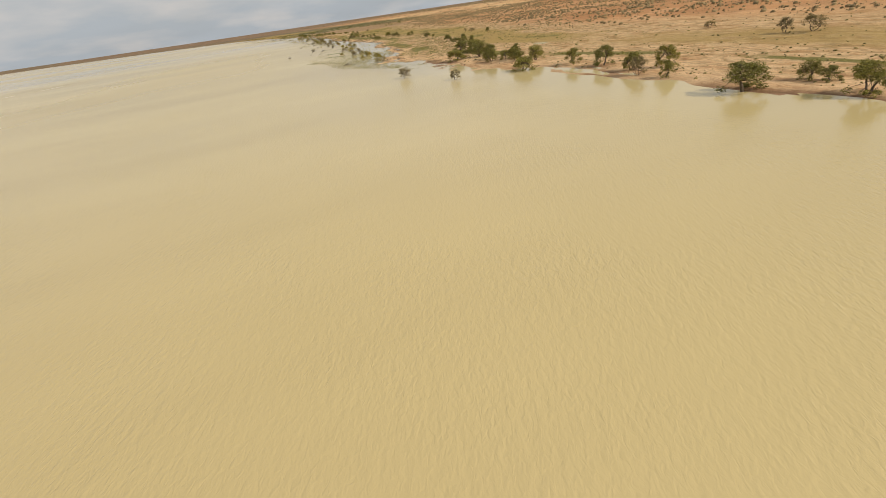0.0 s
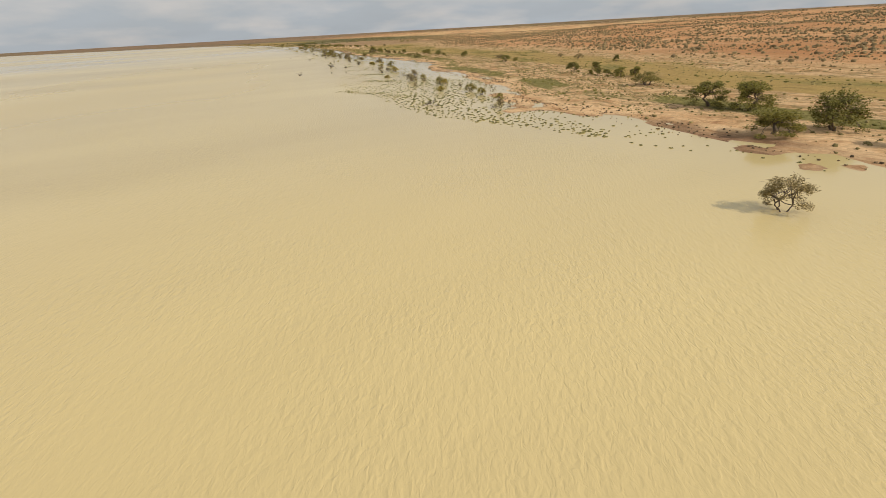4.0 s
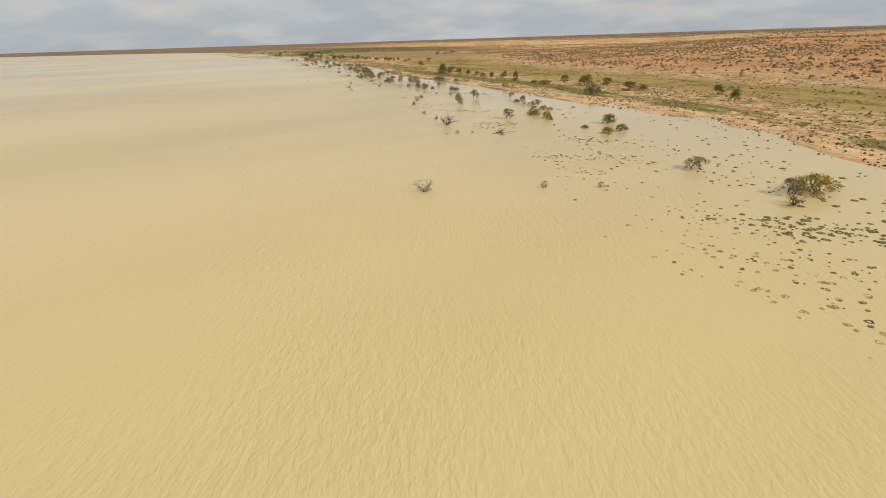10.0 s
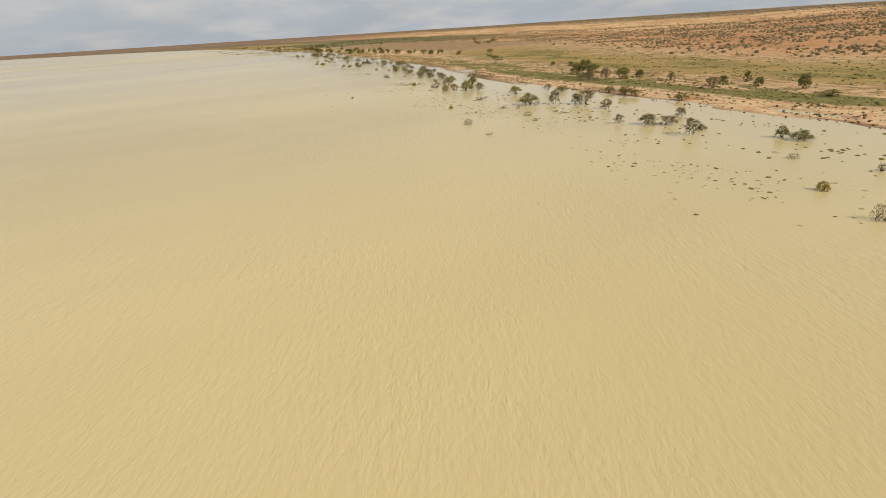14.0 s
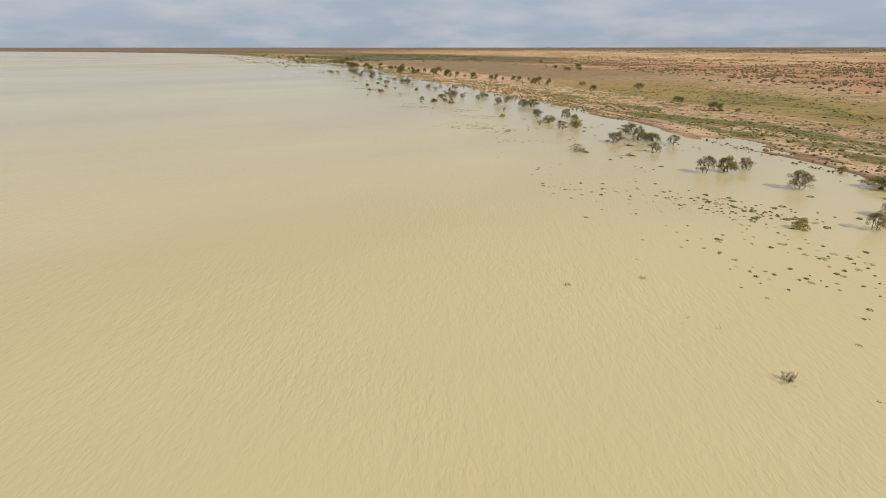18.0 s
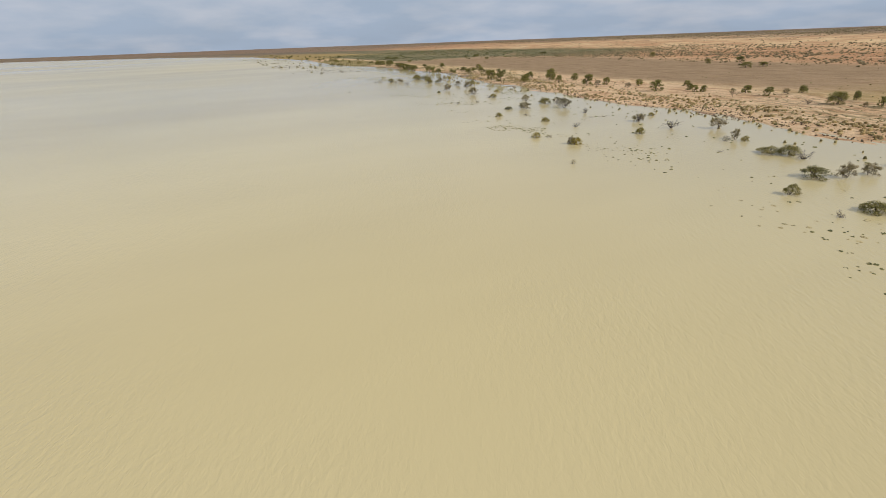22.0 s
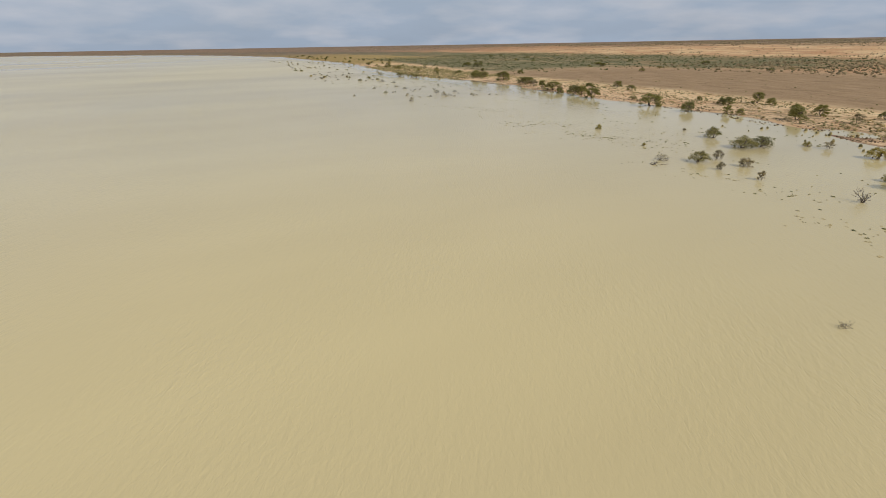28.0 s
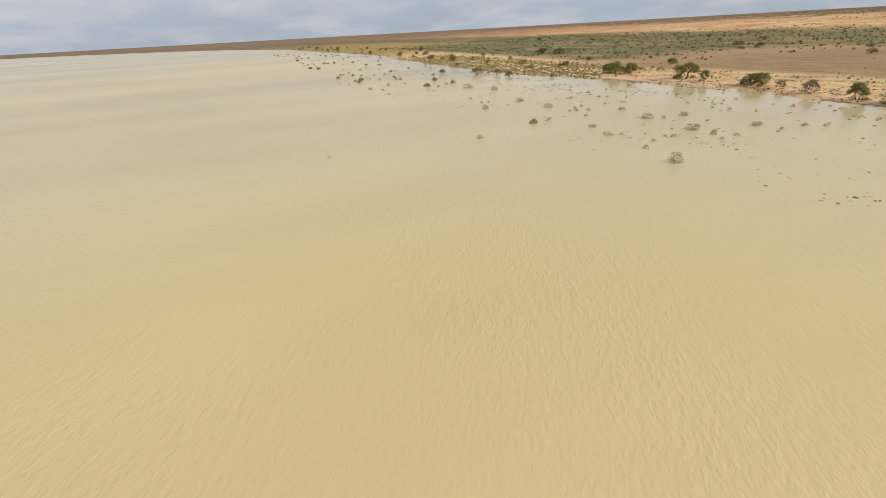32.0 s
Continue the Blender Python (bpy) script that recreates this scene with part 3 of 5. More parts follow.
def leafy(soup, centre, radius, count, size, rng, flat=0.75, droop=0.3):
    for _ in range(count):
        d = Vector((rng.gauss(0, 1), rng.gauss(0, 1), rng.gauss(0, 1))).normalized()
        r = radius * rng.uniform(0.12, 1.0) ** 0.5 * (1.25 if rng.random() < 0.12 else 1.0)
        soup.leaf(Vector(centre) + Vector((d.x * r, d.y * r, d.z * r * flat)), size, rng, droop)


def build_tree(name, seed, stems, fork, spread, clumps, clump_r, leaves, size, leaf_mat, wood, top=0.86, flat=0.7, thick=0.09, low=0.45, limbs=5):
    """A tree in a box one metre wide and one high: stems, limbs and a crown of leaf clumps."""
    rng = random.Random(seed)
    thing = new(name)
    crown = Soup()
    stem_ends = []
    trunk = Soup()
    for k in range(stems):
        a = 2 * math.pi * (k + rng.random() * 0.6) / stems
        lean = spread * (0.28 if stems == 1 else 0.55)
        base = (0.035 * math.cos(a) * (stems > 1), 0.035 * math.sin(a) * (stems > 1), -0.02)
        end = (lean * math.cos(a) * rng.uniform(0.5, 1), lean * math.sin(a) * rng.uniform(0.5, 1), fork * rng.uniform(0.85, 1.15))
        path = crooked(base, end, rng, 4, 0.13)
        trunk.tube(path, thick / (1 + 0.35 * (stems - 1)), thick * 0.55 / (1 + 0.3 * (stems - 1)), 6)
        stem_ends.append(Vector(end))
    part("trunk", trunk.mesh(name + "_trunk", wood, True), thing)
    per = max(1, clumps // limbs)
    for k in range(limbs):
        a = 2 * math.pi * (k + rng.random() * 0.7) / limbs
        start = stem_ends[k % len(stem_ends)]
        rr = math.sqrt(rng.uniform(0.12, 1.0)) * spread if k else 0.1
        zz = top - (rr / spread) ** 2 * (top - low) * rng.uniform(0.4, 1.0)
        end = Vector((rr * math.cos(a) * 0.9, rr * math.sin(a) * 0.9, zz))
        limb = Soup()
        path = crooked(start, end, rng, 4, 0.13)
        limb.tube(path, thick * 0.42, thick * 0.12, 5)
        for j in range(per):
            tip = Vector(path[-1])
            if j:
                b2 = a + rng.gauss(0, 0.75)
                r2 = math.sqrt(rng.uniform(0.1, 1.0)) * spread
                tip = Vector((r2 * math.cos(b2), r2 * math.sin(b2), top - (r2 / spread) ** 2 * (top - low) * rng.uniform(0.3, 1.25)))
                if rng.random() < 0.28:
                    tip.z = max(low, tip.z - rng.uniform(0.08, 0.32))
            if j:
                limb.tube(crooked(path[-3], tip, rng, 3, 0.15), thick * 0.22, thick * 0.08, 4)
            for q in range(2):
                twig = tip + Vector((rng.gauss(0, 1), rng.gauss(0, 1), rng.uniform(-0.3, 0.8))) * clump_r * 0.7
                limb.tube([tip.lerp(Vector(path[2]), 0.25), tip.lerp(twig, 0.5), twig], thick * 0.12, thick * 0.04, 4)
            r = clump_r * rng.uniform(0.7, 1.25)
            leafy(crown, tip, r, int(leaves * rng.uniform(0.7, 1.3)), size, rng, flat)
        part("limb", limb.mesh(name + "_limb", wood, True), thing)
    part("crown", crown.mesh(name + "_crown", leaf_mat), thing)
    return thing


def build_bush(name, seed, clumps, clump_r, leaves, size, leaf_mat, wood, stems=4, reach=0.37):
    """A bush in a box one metre wide and one high, leafy almost to its foot."""
    rng = random.Random(seed)
    thing = new(name)
    crown = Soup()
    ends = []
    for k in range(clumps):
        a = 2 * math.pi * (k * 0.618 + rng.random() * 0.2)
        rr = reach * math.sqrt((k + 0.5) / clumps)
        zz = (0.80 - 0.46 * (rr / reach) ** 2) * (rng.uniform(0.30, 1.0) if k % 2 else rng.uniform(0.85, 1.0))
        tip = Vector((rr * math.cos(a), rr * math.sin(a), zz))
        ends.append(tip)
        leafy(crown, tip, clump_r * rng.uniform(0.7, 1.2), int(leaves * rng.uniform(0.7, 1.3)), size, rng, 0.85, 0.1)
    for k in range(stems):
        stem = Soup()
        tip = ends[(k * 3) % len(ends)]
        stem.tube(crooked((0.05 * rng.gauss(0, 1), 0.05 * rng.gauss(0, 1), -0.02), tip, rng, 4, 0.16), 0.028, 0.008, 5)
        part("stem", stem.mesh(name + "_stem", wood, True), thing)
    part("foliage", crown.mesh(name + "_foliage", leaf_mat), thing)
    return thing


def branchy(soup, a, d, length, r, rng, depth, sides=5):
    a, d = Vector(a), Vector(d).normalized()
    path = crooked(a, a + d * length, rng, 3, 0.22)
    soup.tube(path, r, r * 0.55, sides)
    if depth:
        for k in range(2 if depth > 2 else 3):
            nd = (d + Vector((rng.gauss(0, 1), rng.gauss(0, 1), rng.gauss(0, 0.6) + 0.12)) * 0.62).normalized()
            branchy(soup, path[-1] if k == 0 else path[2 - k % 2], nd, length * rng.uniform(0.55, 0.82), max(r * 0.55, 0.0045), rng, depth - 1, 4 if depth > 2 else 3)


def build_dead(name, seed, stems):
    """Bare stems that rise like a vase from one foot and fray into twigs."""
    rng = random.Random(seed)
    thing = new(name)
    trunk = Soup()
    trunk.tube(crooked((0, 0, -0.02), (0.03, 0.02, 0.12), rng, 3, 0.1), 0.045, 0.035, 6)
    part("trunk", trunk.mesh(name + "_trunk", DEADWOOD, True), thing)
    for k in range(stems):
        a = 2 * math.pi * (k + rng.random() * 0.6) / stems
        limb = Soup()
        branchy(limb, (0.02, 0.015, 0.08), (math.cos(a) * rng.uniform(0.25, 0.8), math.sin(a) * rng.uniform(0.25, 0.8), 1.0), 0.36, 0.022, rng, 4)
        part("branch", limb.mesh(name + "_branch", DEADWOOD, True), thing)
    return thing


def build_fallen(name, seed):
    """A toppled trunk, low in the water, with a frayed head of bare branches."""
    rng = random.Random(seed)
    thing = new(name)
    trunk = Soup()
    path = crooked((-0.52, 0, 0.12), (0.08, 0.05, 0.22), rng, 5, 0.1)
    trunk.tube(path, 0.036, 0.022, 6)
    part("trunk", trunk.mesh(name + "_trunk", DEADWOOD, True), thing)
    for k in range(6):
        limb = Soup()
        branchy(limb, path[2 + k % 4], (rng.uniform(0.4, 1.0), rng.gauss(0, 0.6), rng.uniform(-0.05, 1.1)), rng.uniform(0.20, 0.32), 0.018, rng, 3)
        part("branch", limb.mesh(name + "_branch", DEADWOOD, True), thing)
    return thing


def build_dry(name, seed):
    rng = random.Random(seed)
    thing = new(name)
    leaves = Soup()
    for k in range(5):
        a = 2 * math.pi * (k + rng.random() * 0.6) / 5
        twig = Soup()
        branchy(twig, (0.03 * math.cos(a), 0.03 * math.sin(a), -0.05), (math.cos(a) * rng.uniform(0.2, 0.9), math.sin(a) * rng.uniform(0.2, 0.9), 1.0), 0.40, 0.018, rng, 2, 4)
        part("stem", twig.mesh(name + "_stem", DEADWOOD, True), thing)
    for _ in range(640):
        a, r, z = rng.uniform(0, 6.283), 0.46 * math.sqrt(rng.random()), rng.uniform(0.25, 0.95)
        r *= 0.55 + 0.45 * math.sin(z * math.pi)
        leaves.leaf((r * math.cos(a), r * math.sin(a), z * 0.95), 0.055, rng)
    part("foliage", leaves.mesh(name + "_foliage", DRY), thing)
    return thing


# ---- planting ----
RECIPES = {
    "coolabah_tree": [lambda s=s: build_tree("coolabah_tree", 100 + s, (1, 2, 1, 2, 1)[s], 0.32, 0.40, (35, 40, 35, 40, 45)[s], 0.135, 128, 0.045, GREEN, BARK, top=0.86, flat=0.8, thick=0.042, low=0.10) for s in range(5)],
    "grey_tree": [lambda s=s: build_tree("grey_tree", 200 + s, (2, 3, 2, 4)[s], 0.22, 0.39, (32, 40, 32, 40)[s], 0.115, 78, 0.040, GREY, BARK, top=0.87, flat=0.85, thick=0.030, low=0.22, limbs=8) for s in range(4)],
    "olive_bush": [lambda s=s: build_bush("olive_bush", 300 + s, (28, 25, 31, 26)[s], 0.145, 105, 0.046, OLIVE, BARK) for s in range(4)],
    "golden_bush": [lambda s=s: build_bush("golden_bush", 400 + s, (24, 28, 22)[s], 0.145, 105, 0.048, GOLD, BARK) for s in range(3)],
    "dry_bush": [lambda s=s: build_dry("dry_bush", 500 + s) for s in range(3)],
    "dead_tree": [lambda s=s: build_dead("dead_tree", 600 + s, (7, 8, 6)[s]) for s in range(3)],
    "fallen_branch": [lambda s=s: build_fallen("fallen_branch", 700 + s) for s in range(3)],
}
LABELS = {
    "coolabah_tree": ("dense green coolabah tree with forked grey trunk", "tree"),
    "grey_tree": ("sparse grey-green tree with several thin bare stems", "tree"),
    "olive_bush": ("rounded olive-green bush leafy to its foot", "bush"),
    "golden_bush": ("low yellow-green bush with a rounded crown", "bush"),
    "dry_bush": ("dry brown twiggy bush with few leaves", "bush"),
    "dead_tree": ("leafless dead tree with dark spreading branches", "dead tree"),
    "fallen_branch": ("fallen dead tree with dark bare branches", "fallen tree"),
}
GROUPS = {"coolabah_tree": "trees on the sandy bank", "grey_tree": "grey trees along the shore", "olive_bush": "olive bushes along the shore",
          "golden_bush": "golden bushes along the shore", "dry_bush": "dry bushes in the shallows", "dead_tree": "dead trees in the shallows",
          "fallen_branch": "fallen trees in the shallows"}
BUILT = {}
COUNT = [0]


def plant(kind, x, y, wide, tall):
    """One plant of that width and height over ground or water."""
    COUNT[0] += 1
    rng = random.Random(COUNT[0] * 31 + 7)
    z = float(height(x, y))
    sink = min(z, 0.0)
    tall = tall - sink
    if kind in ("coolabah_tree", "grey_tree") and y > 240:
        tall = tall * 1.06
    if kind == "coolabah_tree" and 740 < y < 1000:
        wide, tall = wide * 0.9, tall * 0.92
    recipes = RECIPES[kind]
    v = rng.randrange(len(recipes))
    turn = rng.uniform(0, 6.283)
    if kind == "fallen_branch":
        turn = rng.choice((0.0, math.pi)) + rng.uniform(-0.35, 0.15)
    m = Matrix.LocRotScale((x, y, z - 0.02), Euler((0, 0, turn)), (wide * 1.04, wide * 1.04, tall * 1.03))
    if (kind, v) not in BUILT:
        ob = recipes[v]()
        ob.matrix_basis = m
        BUILT[kind, v] = ob
    else:
        proto = BUILT[kind, v]
        ob = copy_thing(proto, m @ Matrix.Diagonal((1 / proto.scale[0], 1 / proto.scale[1], 1 / proto.scale[2], 1)))
    text, cat = LABELS[kind]
    where = "standing in shallow water" if z < 0.05 else "on the sandy ground"
    if kind == "fallen_branch":
        where = "lying in shallow water" if z < 0.05 else "lying on the sand"
    return tagged(ob, text + " " + where, cat, GROUPS[kind])


def coolabah(x, y, w, h): return plant("coolabah_tree", x, y, w, h)
def grey_tree(x, y, w, h): return plant("grey_tree", x, y, w, h)
def olive_bush(x, y, w, h): return plant("olive_bush", x, y, w, h)
def golden_bush(x, y, w, h): return plant("golden_bush", x, y, w, h)
def dry_bush(x, y, w, h): return plant("dry_bush", x, y, w, h)
def dead_tree(x, y, w, h): return plant("dead_tree", x, y, w, h)
def fallen_branch(x, y, w, h): return plant("fallen_branch", x, y, w, h)


coolabah(78.1, 50.0, 6.5, 5.3)
coolabah(84.0, 59.8, 3.9, 2.8)
coolabah(84.3, 63.7, 4.1, 3.7)
coolabah(71.8, 66.4, 8.6, 5.7)
coolabah(76.2, 89.4, 3.6, 4.1)
grey_tree(75.9, 98.4, 5.0, 4.7)
coolabah(85.3, 99.5, 6.2, 5.6)
grey_tree(136.4, 100.7, 7.0, 4.5)
coolabah(79.6, 105.0, 4.8, 4.5)
grey_tree(134.0, 107.2, 4.8, 4.4)
coolabah(82.2, 119.1, 6.1, 5.7)
coolabah(80.5, 131.4, 5.6, 4.8)
coolabah(68.1, 139.3, 7.6, 4.4)
grey_tree(144.9, 143.6, 4.4, 2.7)
grey_tree(48.6, 147.2, 3.9, 3.3)
coolabah(81.2, 154.3, 6.1, 5.2)
coolabah(76.7, 158.5, 5.4, 3.6)
coolabah(78.1, 163.9, 5.6, 4.4)
coolabah(80.4, 168.2, 4.2, 4.4)
coolabah(77.4, 169.5, 4.2, 3.5)
coolabah(73.4, 172.9, 4.7, 4.9)
grey_tree(40.1, 173.3, 5.3, 4.0)
coolabah(80.3, 174.9, 2.6, 2.9)
coolabah(76.0, 179.5, 5.8, 5.7)
coolabah(90.7, 185.7, 3.7, 3.5)
coolabah(78.0, 193.0, 8.5, 6.5)
coolabah(69.2, 196.6, 8.8, 4.3)
coolabah(84.9, 213.3, 8.0, 5.8)
coolabah(82.0, 220.9, 8.9, 5.5)
dry_bush(51.3, 251.3, 1.8, 1.1)
grey_tree(49.0, 251.6, 2.4, 2.1)
dry_bush(48.3, 253.3, 2.3, 1.0)
olive_bush(97.7, 256.4, 8.6, 4.3)
golden_bush(55.4, 264.4, 3.1, 2.3)
fallen_branch(37.9, 265.9, 2.7, 0.9)
fallen_branch(37.1, 269.0, 4.0, 2.4)
coolabah(110.7, 275.7, 3.2, 3.3)
golden_bush(56.3, 277.6, 3.1, 2.5)
coolabah(106.7, 278.3, 3.5, 3.3)
coolabah(111.9, 278.9, 2.1, 2.2)
coolabah(108.9, 283.2, 2.7, 2.1)
coolabah(107.0, 285.4, 3.9, 2.3)
olive_bush(57.5, 288.3, 4.3, 2.9)
coolabah(106.1, 289.1, 3.1, 2.6)
coolabah(105.7, 292.8, 2.3, 1.8)
golden_bush(50.8, 297.0, 2.5, 2.0)
grey_tree(60.4, 303.3, 1.7, 1.2)
coolabah(108.1, 306.6, 5.5, 3.8)
coolabah(118.9, 307.2, 3.7, 3.1)
golden_bush(58.8, 314.4, 3.1, 2.6)
olive_bush(57.5, 315.7, 3.8, 3.4)
dry_bush(49.3, 318.7, 1.6, 1.4)
coolabah(145.7, 328.5, 3.2, 3.0)
dry_bush(56.9, 331.3, 1.9, 1.4)
fallen_branch(41.6, 332.9, 1.9, 0.9)
grey_tree(53.7, 334.5, 3.4, 2.4)
grey_tree(54.4, 341.0, 3.7, 2.8)
olive_bush(60.6, 342.9, 3.2, 2.3)
fallen_branch(49.2, 348.3, 1.9, 0.7)
grey_tree(61.0, 355.7, 3.7, 3.1)
grey_tree(146.3, 356.8, 5.8, 2.7)
dry_bush(59.3, 358.3, 2.1, 1.3)
golden_bush(49.6, 358.9, 2.9, 1.8)
dry_bush(58.2, 362.6, 2.2, 1.3)
grey_tree(150.7, 379.1, 3.2, 2.1)
coolabah(125.1, 381.9, 3.1, 2.1)
coolabah(121.6, 386.0, 5.5, 3.3)
dead_tree(55.7, 391.5, 2.5, 1.9)
golden_bush(62.7, 393.7, 5.7, 3.0)
grey_tree(59.3, 394.2, 2.8, 2.2)
grey_tree(128.1, 405.7, 7.2, 2.7)
dry_bush(41.0, 407.8, 1.2, 0.9)
grey_tree(59.8, 409.3, 3.8, 2.0)
dry_bush(34.2, 411.4, 1.2, 1.0)
fallen_branch(57.2, 415.1, 1.8, 0.8)
dead_tree(18.6, 417.0, 2.7, 2.0)
golden_bush(67.9, 439.3, 3.0, 1.8)
olive_bush(72.6, 440.6, 2.9, 1.9)
olive_bush(68.2, 447.4, 2.0, 0.9)
olive_bush(76.6, 449.4, 4.0, 2.8)
fallen_branch(48.5, 449.7, 2.0, 1.1)
fallen_branch(48.9, 451.4, 3.9, 2.1)
dry_bush(43.6, 455.0, 1.0, 0.6)
dry_bush(38.1, 456.3, 0.8, 0.3)
dry_bush(40.7, 456.4, 1.2, 0.8)
coolabah(128.6, 458.8, 3.2, 3.4)
golden_bush(68.5, 461.6, 1.7, 1.1)
golden_bush(68.8, 463.8, 2.8, 2.2)
dead_tree(43.0, 468.1, 4.6, 2.9)
grey_tree(60.8, 469.5, 3.7, 2.5)
coolabah(135.3, 470.1, 3.5, 3.2)
golden_bush(69.4, 470.2, 3.5, 1.9)
golden_bush(69.3, 472.1, 2.8, 1.6)
golden_bush(78.4, 476.8, 2.2, 1.0)
olive_bush(86.8, 477.5, 1.3, 0.5)
golden_bush(76.9, 477.9, 2.6, 1.6)
golden_bush(44.2, 478.3, 1.1, 1.2)
grey_tree(74.6, 479.5, 2.0, 1.2)
grey_tree(79.4, 485.8, 3.4, 2.1)
dry_bush(79.1, 488.4, 2.8, 1.2)
dry_bush(44.9, 489.6, 1.6, 0.9)
dead_tree(79.1, 492.3, 1.7, 1.0)
coolabah(129.1, 495.7, 3.7, 2.1)
grey_tree(81.7, 497.5, 2.2, 2.1)
olive_bush(109.7, 498.4, 7.2, 4.1)
olive_bush(80.2, 498.8, 2.8, 1.1)
coolabah(126.1, 499.0, 5.7, 3.1)
grey_tree(61.2, 501.8, 3.0, 3.1)
grey_tree(84.5, 510.0, 2.5, 2.1)
golden_bush(49.5, 512.2, 1.5, 1.2)
grey_tree(73.1, 515.3, 3.5, 3.2)
dry_bush(109.9, 518.0, 3.1, 2.1)
coolabah(134.3, 520.7, 4.2, 2.6)
dry_bush(53.9, 521.7, 1.8, 1.7)
olive_bush(70.3, 523.3, 2.7, 1.7)
coolabah(126.9, 524.7, 6.9, 4.3)
golden_bush(58.2, 529.5, 1.6, 1.3)
dead_tree(70.2, 530.5, 1.9, 1.5)
dry_bush(68.1, 539.5, 1.7, 0.7)
grey_tree(98.8, 540.8, 3.7, 2.0)
fallen_branch(30.1, 541.7, 1.4, 0.3)
olive_bush(119.3, 542.2, 6.9, 2.0)
olive_bush(78.7, 545.5, 3.6, 1.8)
coolabah(131.9, 546.1, 4.4, 2.6)
olive_bush(78.2, 548.2, 2.3, 2.2)
olive_bush(118.5, 549.7, 4.3, 1.4)
grey_tree(69.7, 557.6, 3.3, 2.7)
olive_bush(74.2, 559.5, 2.1, 1.1)
olive_bush(118.0, 565.7, 4.8, 1.6)
grey_tree(73.5, 566.0, 3.6, 1.6)
olive_bush(70.9, 568.4, 3.9, 2.4)
grey_tree(81.6, 571.0, 2.3, 1.7)
grey_tree(67.7, 572.5, 2.3, 1.7)
coolabah(124.1, 575.7, 3.0, 3.5)
dead_tree(43.1, 578.5, 1.5, 0.8)
olive_bush(96.6, 585.2, 3.9, 2.0)
dry_bush(57.2, 585.2, 1.5, 0.7)
coolabah(122.0, 585.4, 2.5, 2.4)
fallen_branch(68.9, 586.5, 1.9, 0.7)
grey_tree(77.5, 587.7, 3.3, 2.1)
fallen_branch(67.3, 588.9, 2.8, 1.0)
dry_bush(44.7, 590.7, 2.2, 1.2)
fallen_branch(66.5, 591.2, 2.2, 1.0)
dry_bush(59.4, 591.5, 2.0, 0.9)
grey_tree(114.3, 592.4, 4.1, 2.8)
coolabah(127.7, 592.9, 2.4, 2.8)
coolabah(120.2, 594.1, 2.7, 2.5)
grey_tree(78.1, 596.0, 4.9, 3.1)
olive_bush(94.6, 597.7, 3.2, 2.0)
grey_tree(76.9, 598.1, 2.8, 2.5)
olive_bush(94.2, 600.8, 4.6, 2.7)
dry_bush(63.0, 601.6, 1.0, 1.0)
grey_tree(73.1, 601.7, 3.0, 3.4)
fallen_branch(60.5, 604.4, 2.9, 1.3)
olive_bush(67.9, 605.1, 5.7, 3.4)
olive_bush(94.6, 607.5, 3.5, 2.1)
coolabah(120.3, 611.4, 2.7, 2.4)
golden_bush(50.4, 612.8, 1.4, 1.1)
olive_bush(88.3, 620.0, 4.4, 1.9)
fallen_branch(63.3, 621.6, 4.6, 1.8)
grey_tree(85.1, 622.4, 2.4, 2.2)
coolabah(121.1, 625.1, 2.8, 2.4)
olive_bush(76.0, 625.3, 4.4, 2.7)
coolabah(116.5, 627.6, 4.9, 3.4)
grey_tree(111.4, 629.5, 3.8, 3.7)
grey_tree(107.7, 633.0, 3.9, 2.7)
grey_tree(107.6, 636.7, 3.2, 1.8)
coolabah(111.7, 640.4, 6.3, 5.8)
grey_tree(72.8, 641.8, 3.1, 2.4)
olive_bush(69.4, 644.3, 4.4, 3.7)
grey_tree(65.6, 645.4, 3.0, 2.4)
coolabah(119.9, 646.5, 5.6, 3.5)
olive_bush(64.4, 649.5, 2.9, 2.4)
coolabah(116.2, 651.2, 4.8, 4.0)
olive_bush(78.2, 658.2, 3.6, 3.1)
dead_tree(65.3, 659.6, 2.4, 2.1)
dry_bush(64.6, 660.9, 2.4, 1.4)
grey_tree(81.3, 663.9, 2.7, 1.9)
olive_bush(71.5, 664.4, 4.1, 3.4)
dead_tree(69.1, 666.9, 0.9, 1.4)
dry_bush(83.2, 668.6, 1.2, 0.7)
dry_bush(80.6, 669.7, 1.2, 0.7)
grey_tree(69.1, 670.1, 2.2, 2.0)
olive_bush(76.1, 671.7, 3.8, 2.9)
golden_bush(61.9, 673.2, 1.9, 1.6)
coolabah(133.9, 678.7, 2.6, 2.1)
olive_bush(89.0, 680.7, 5.4, 2.0)
grey_tree(77.8, 684.6, 3.7, 2.7)
golden_bush(94.7, 689.4, 1.5, 1.1)
coolabah(132.3, 689.4, 2.3, 1.8)
grey_tree(80.9, 695.7, 2.8, 2.2)
olive_bush(77.1, 696.1, 3.3, 3.2)
grey_tree(73.2, 696.6, 3.3, 2.7)
fallen_branch(71.3, 711.6, 3.4, 1.1)
grey_tree(77.9, 712.8, 2.9, 1.9)
fallen_branch(65.2, 717.2, 2.9, 1.6)
grey_tree(87.0, 717.3, 3.0, 2.0)
dry_bush(64.7, 718.9, 2.9, 1.5)
fallen_branch(78.0, 719.8, 3.6, 0.8)
olive_bush(86.0, 722.5, 4.2, 2.2)
grey_tree(77.6, 723.7, 4.2, 2.2)
olive_bush(84.1, 724.2, 3.6, 3.5)
grey_tree(86.9, 730.9, 5.2, 2.8)
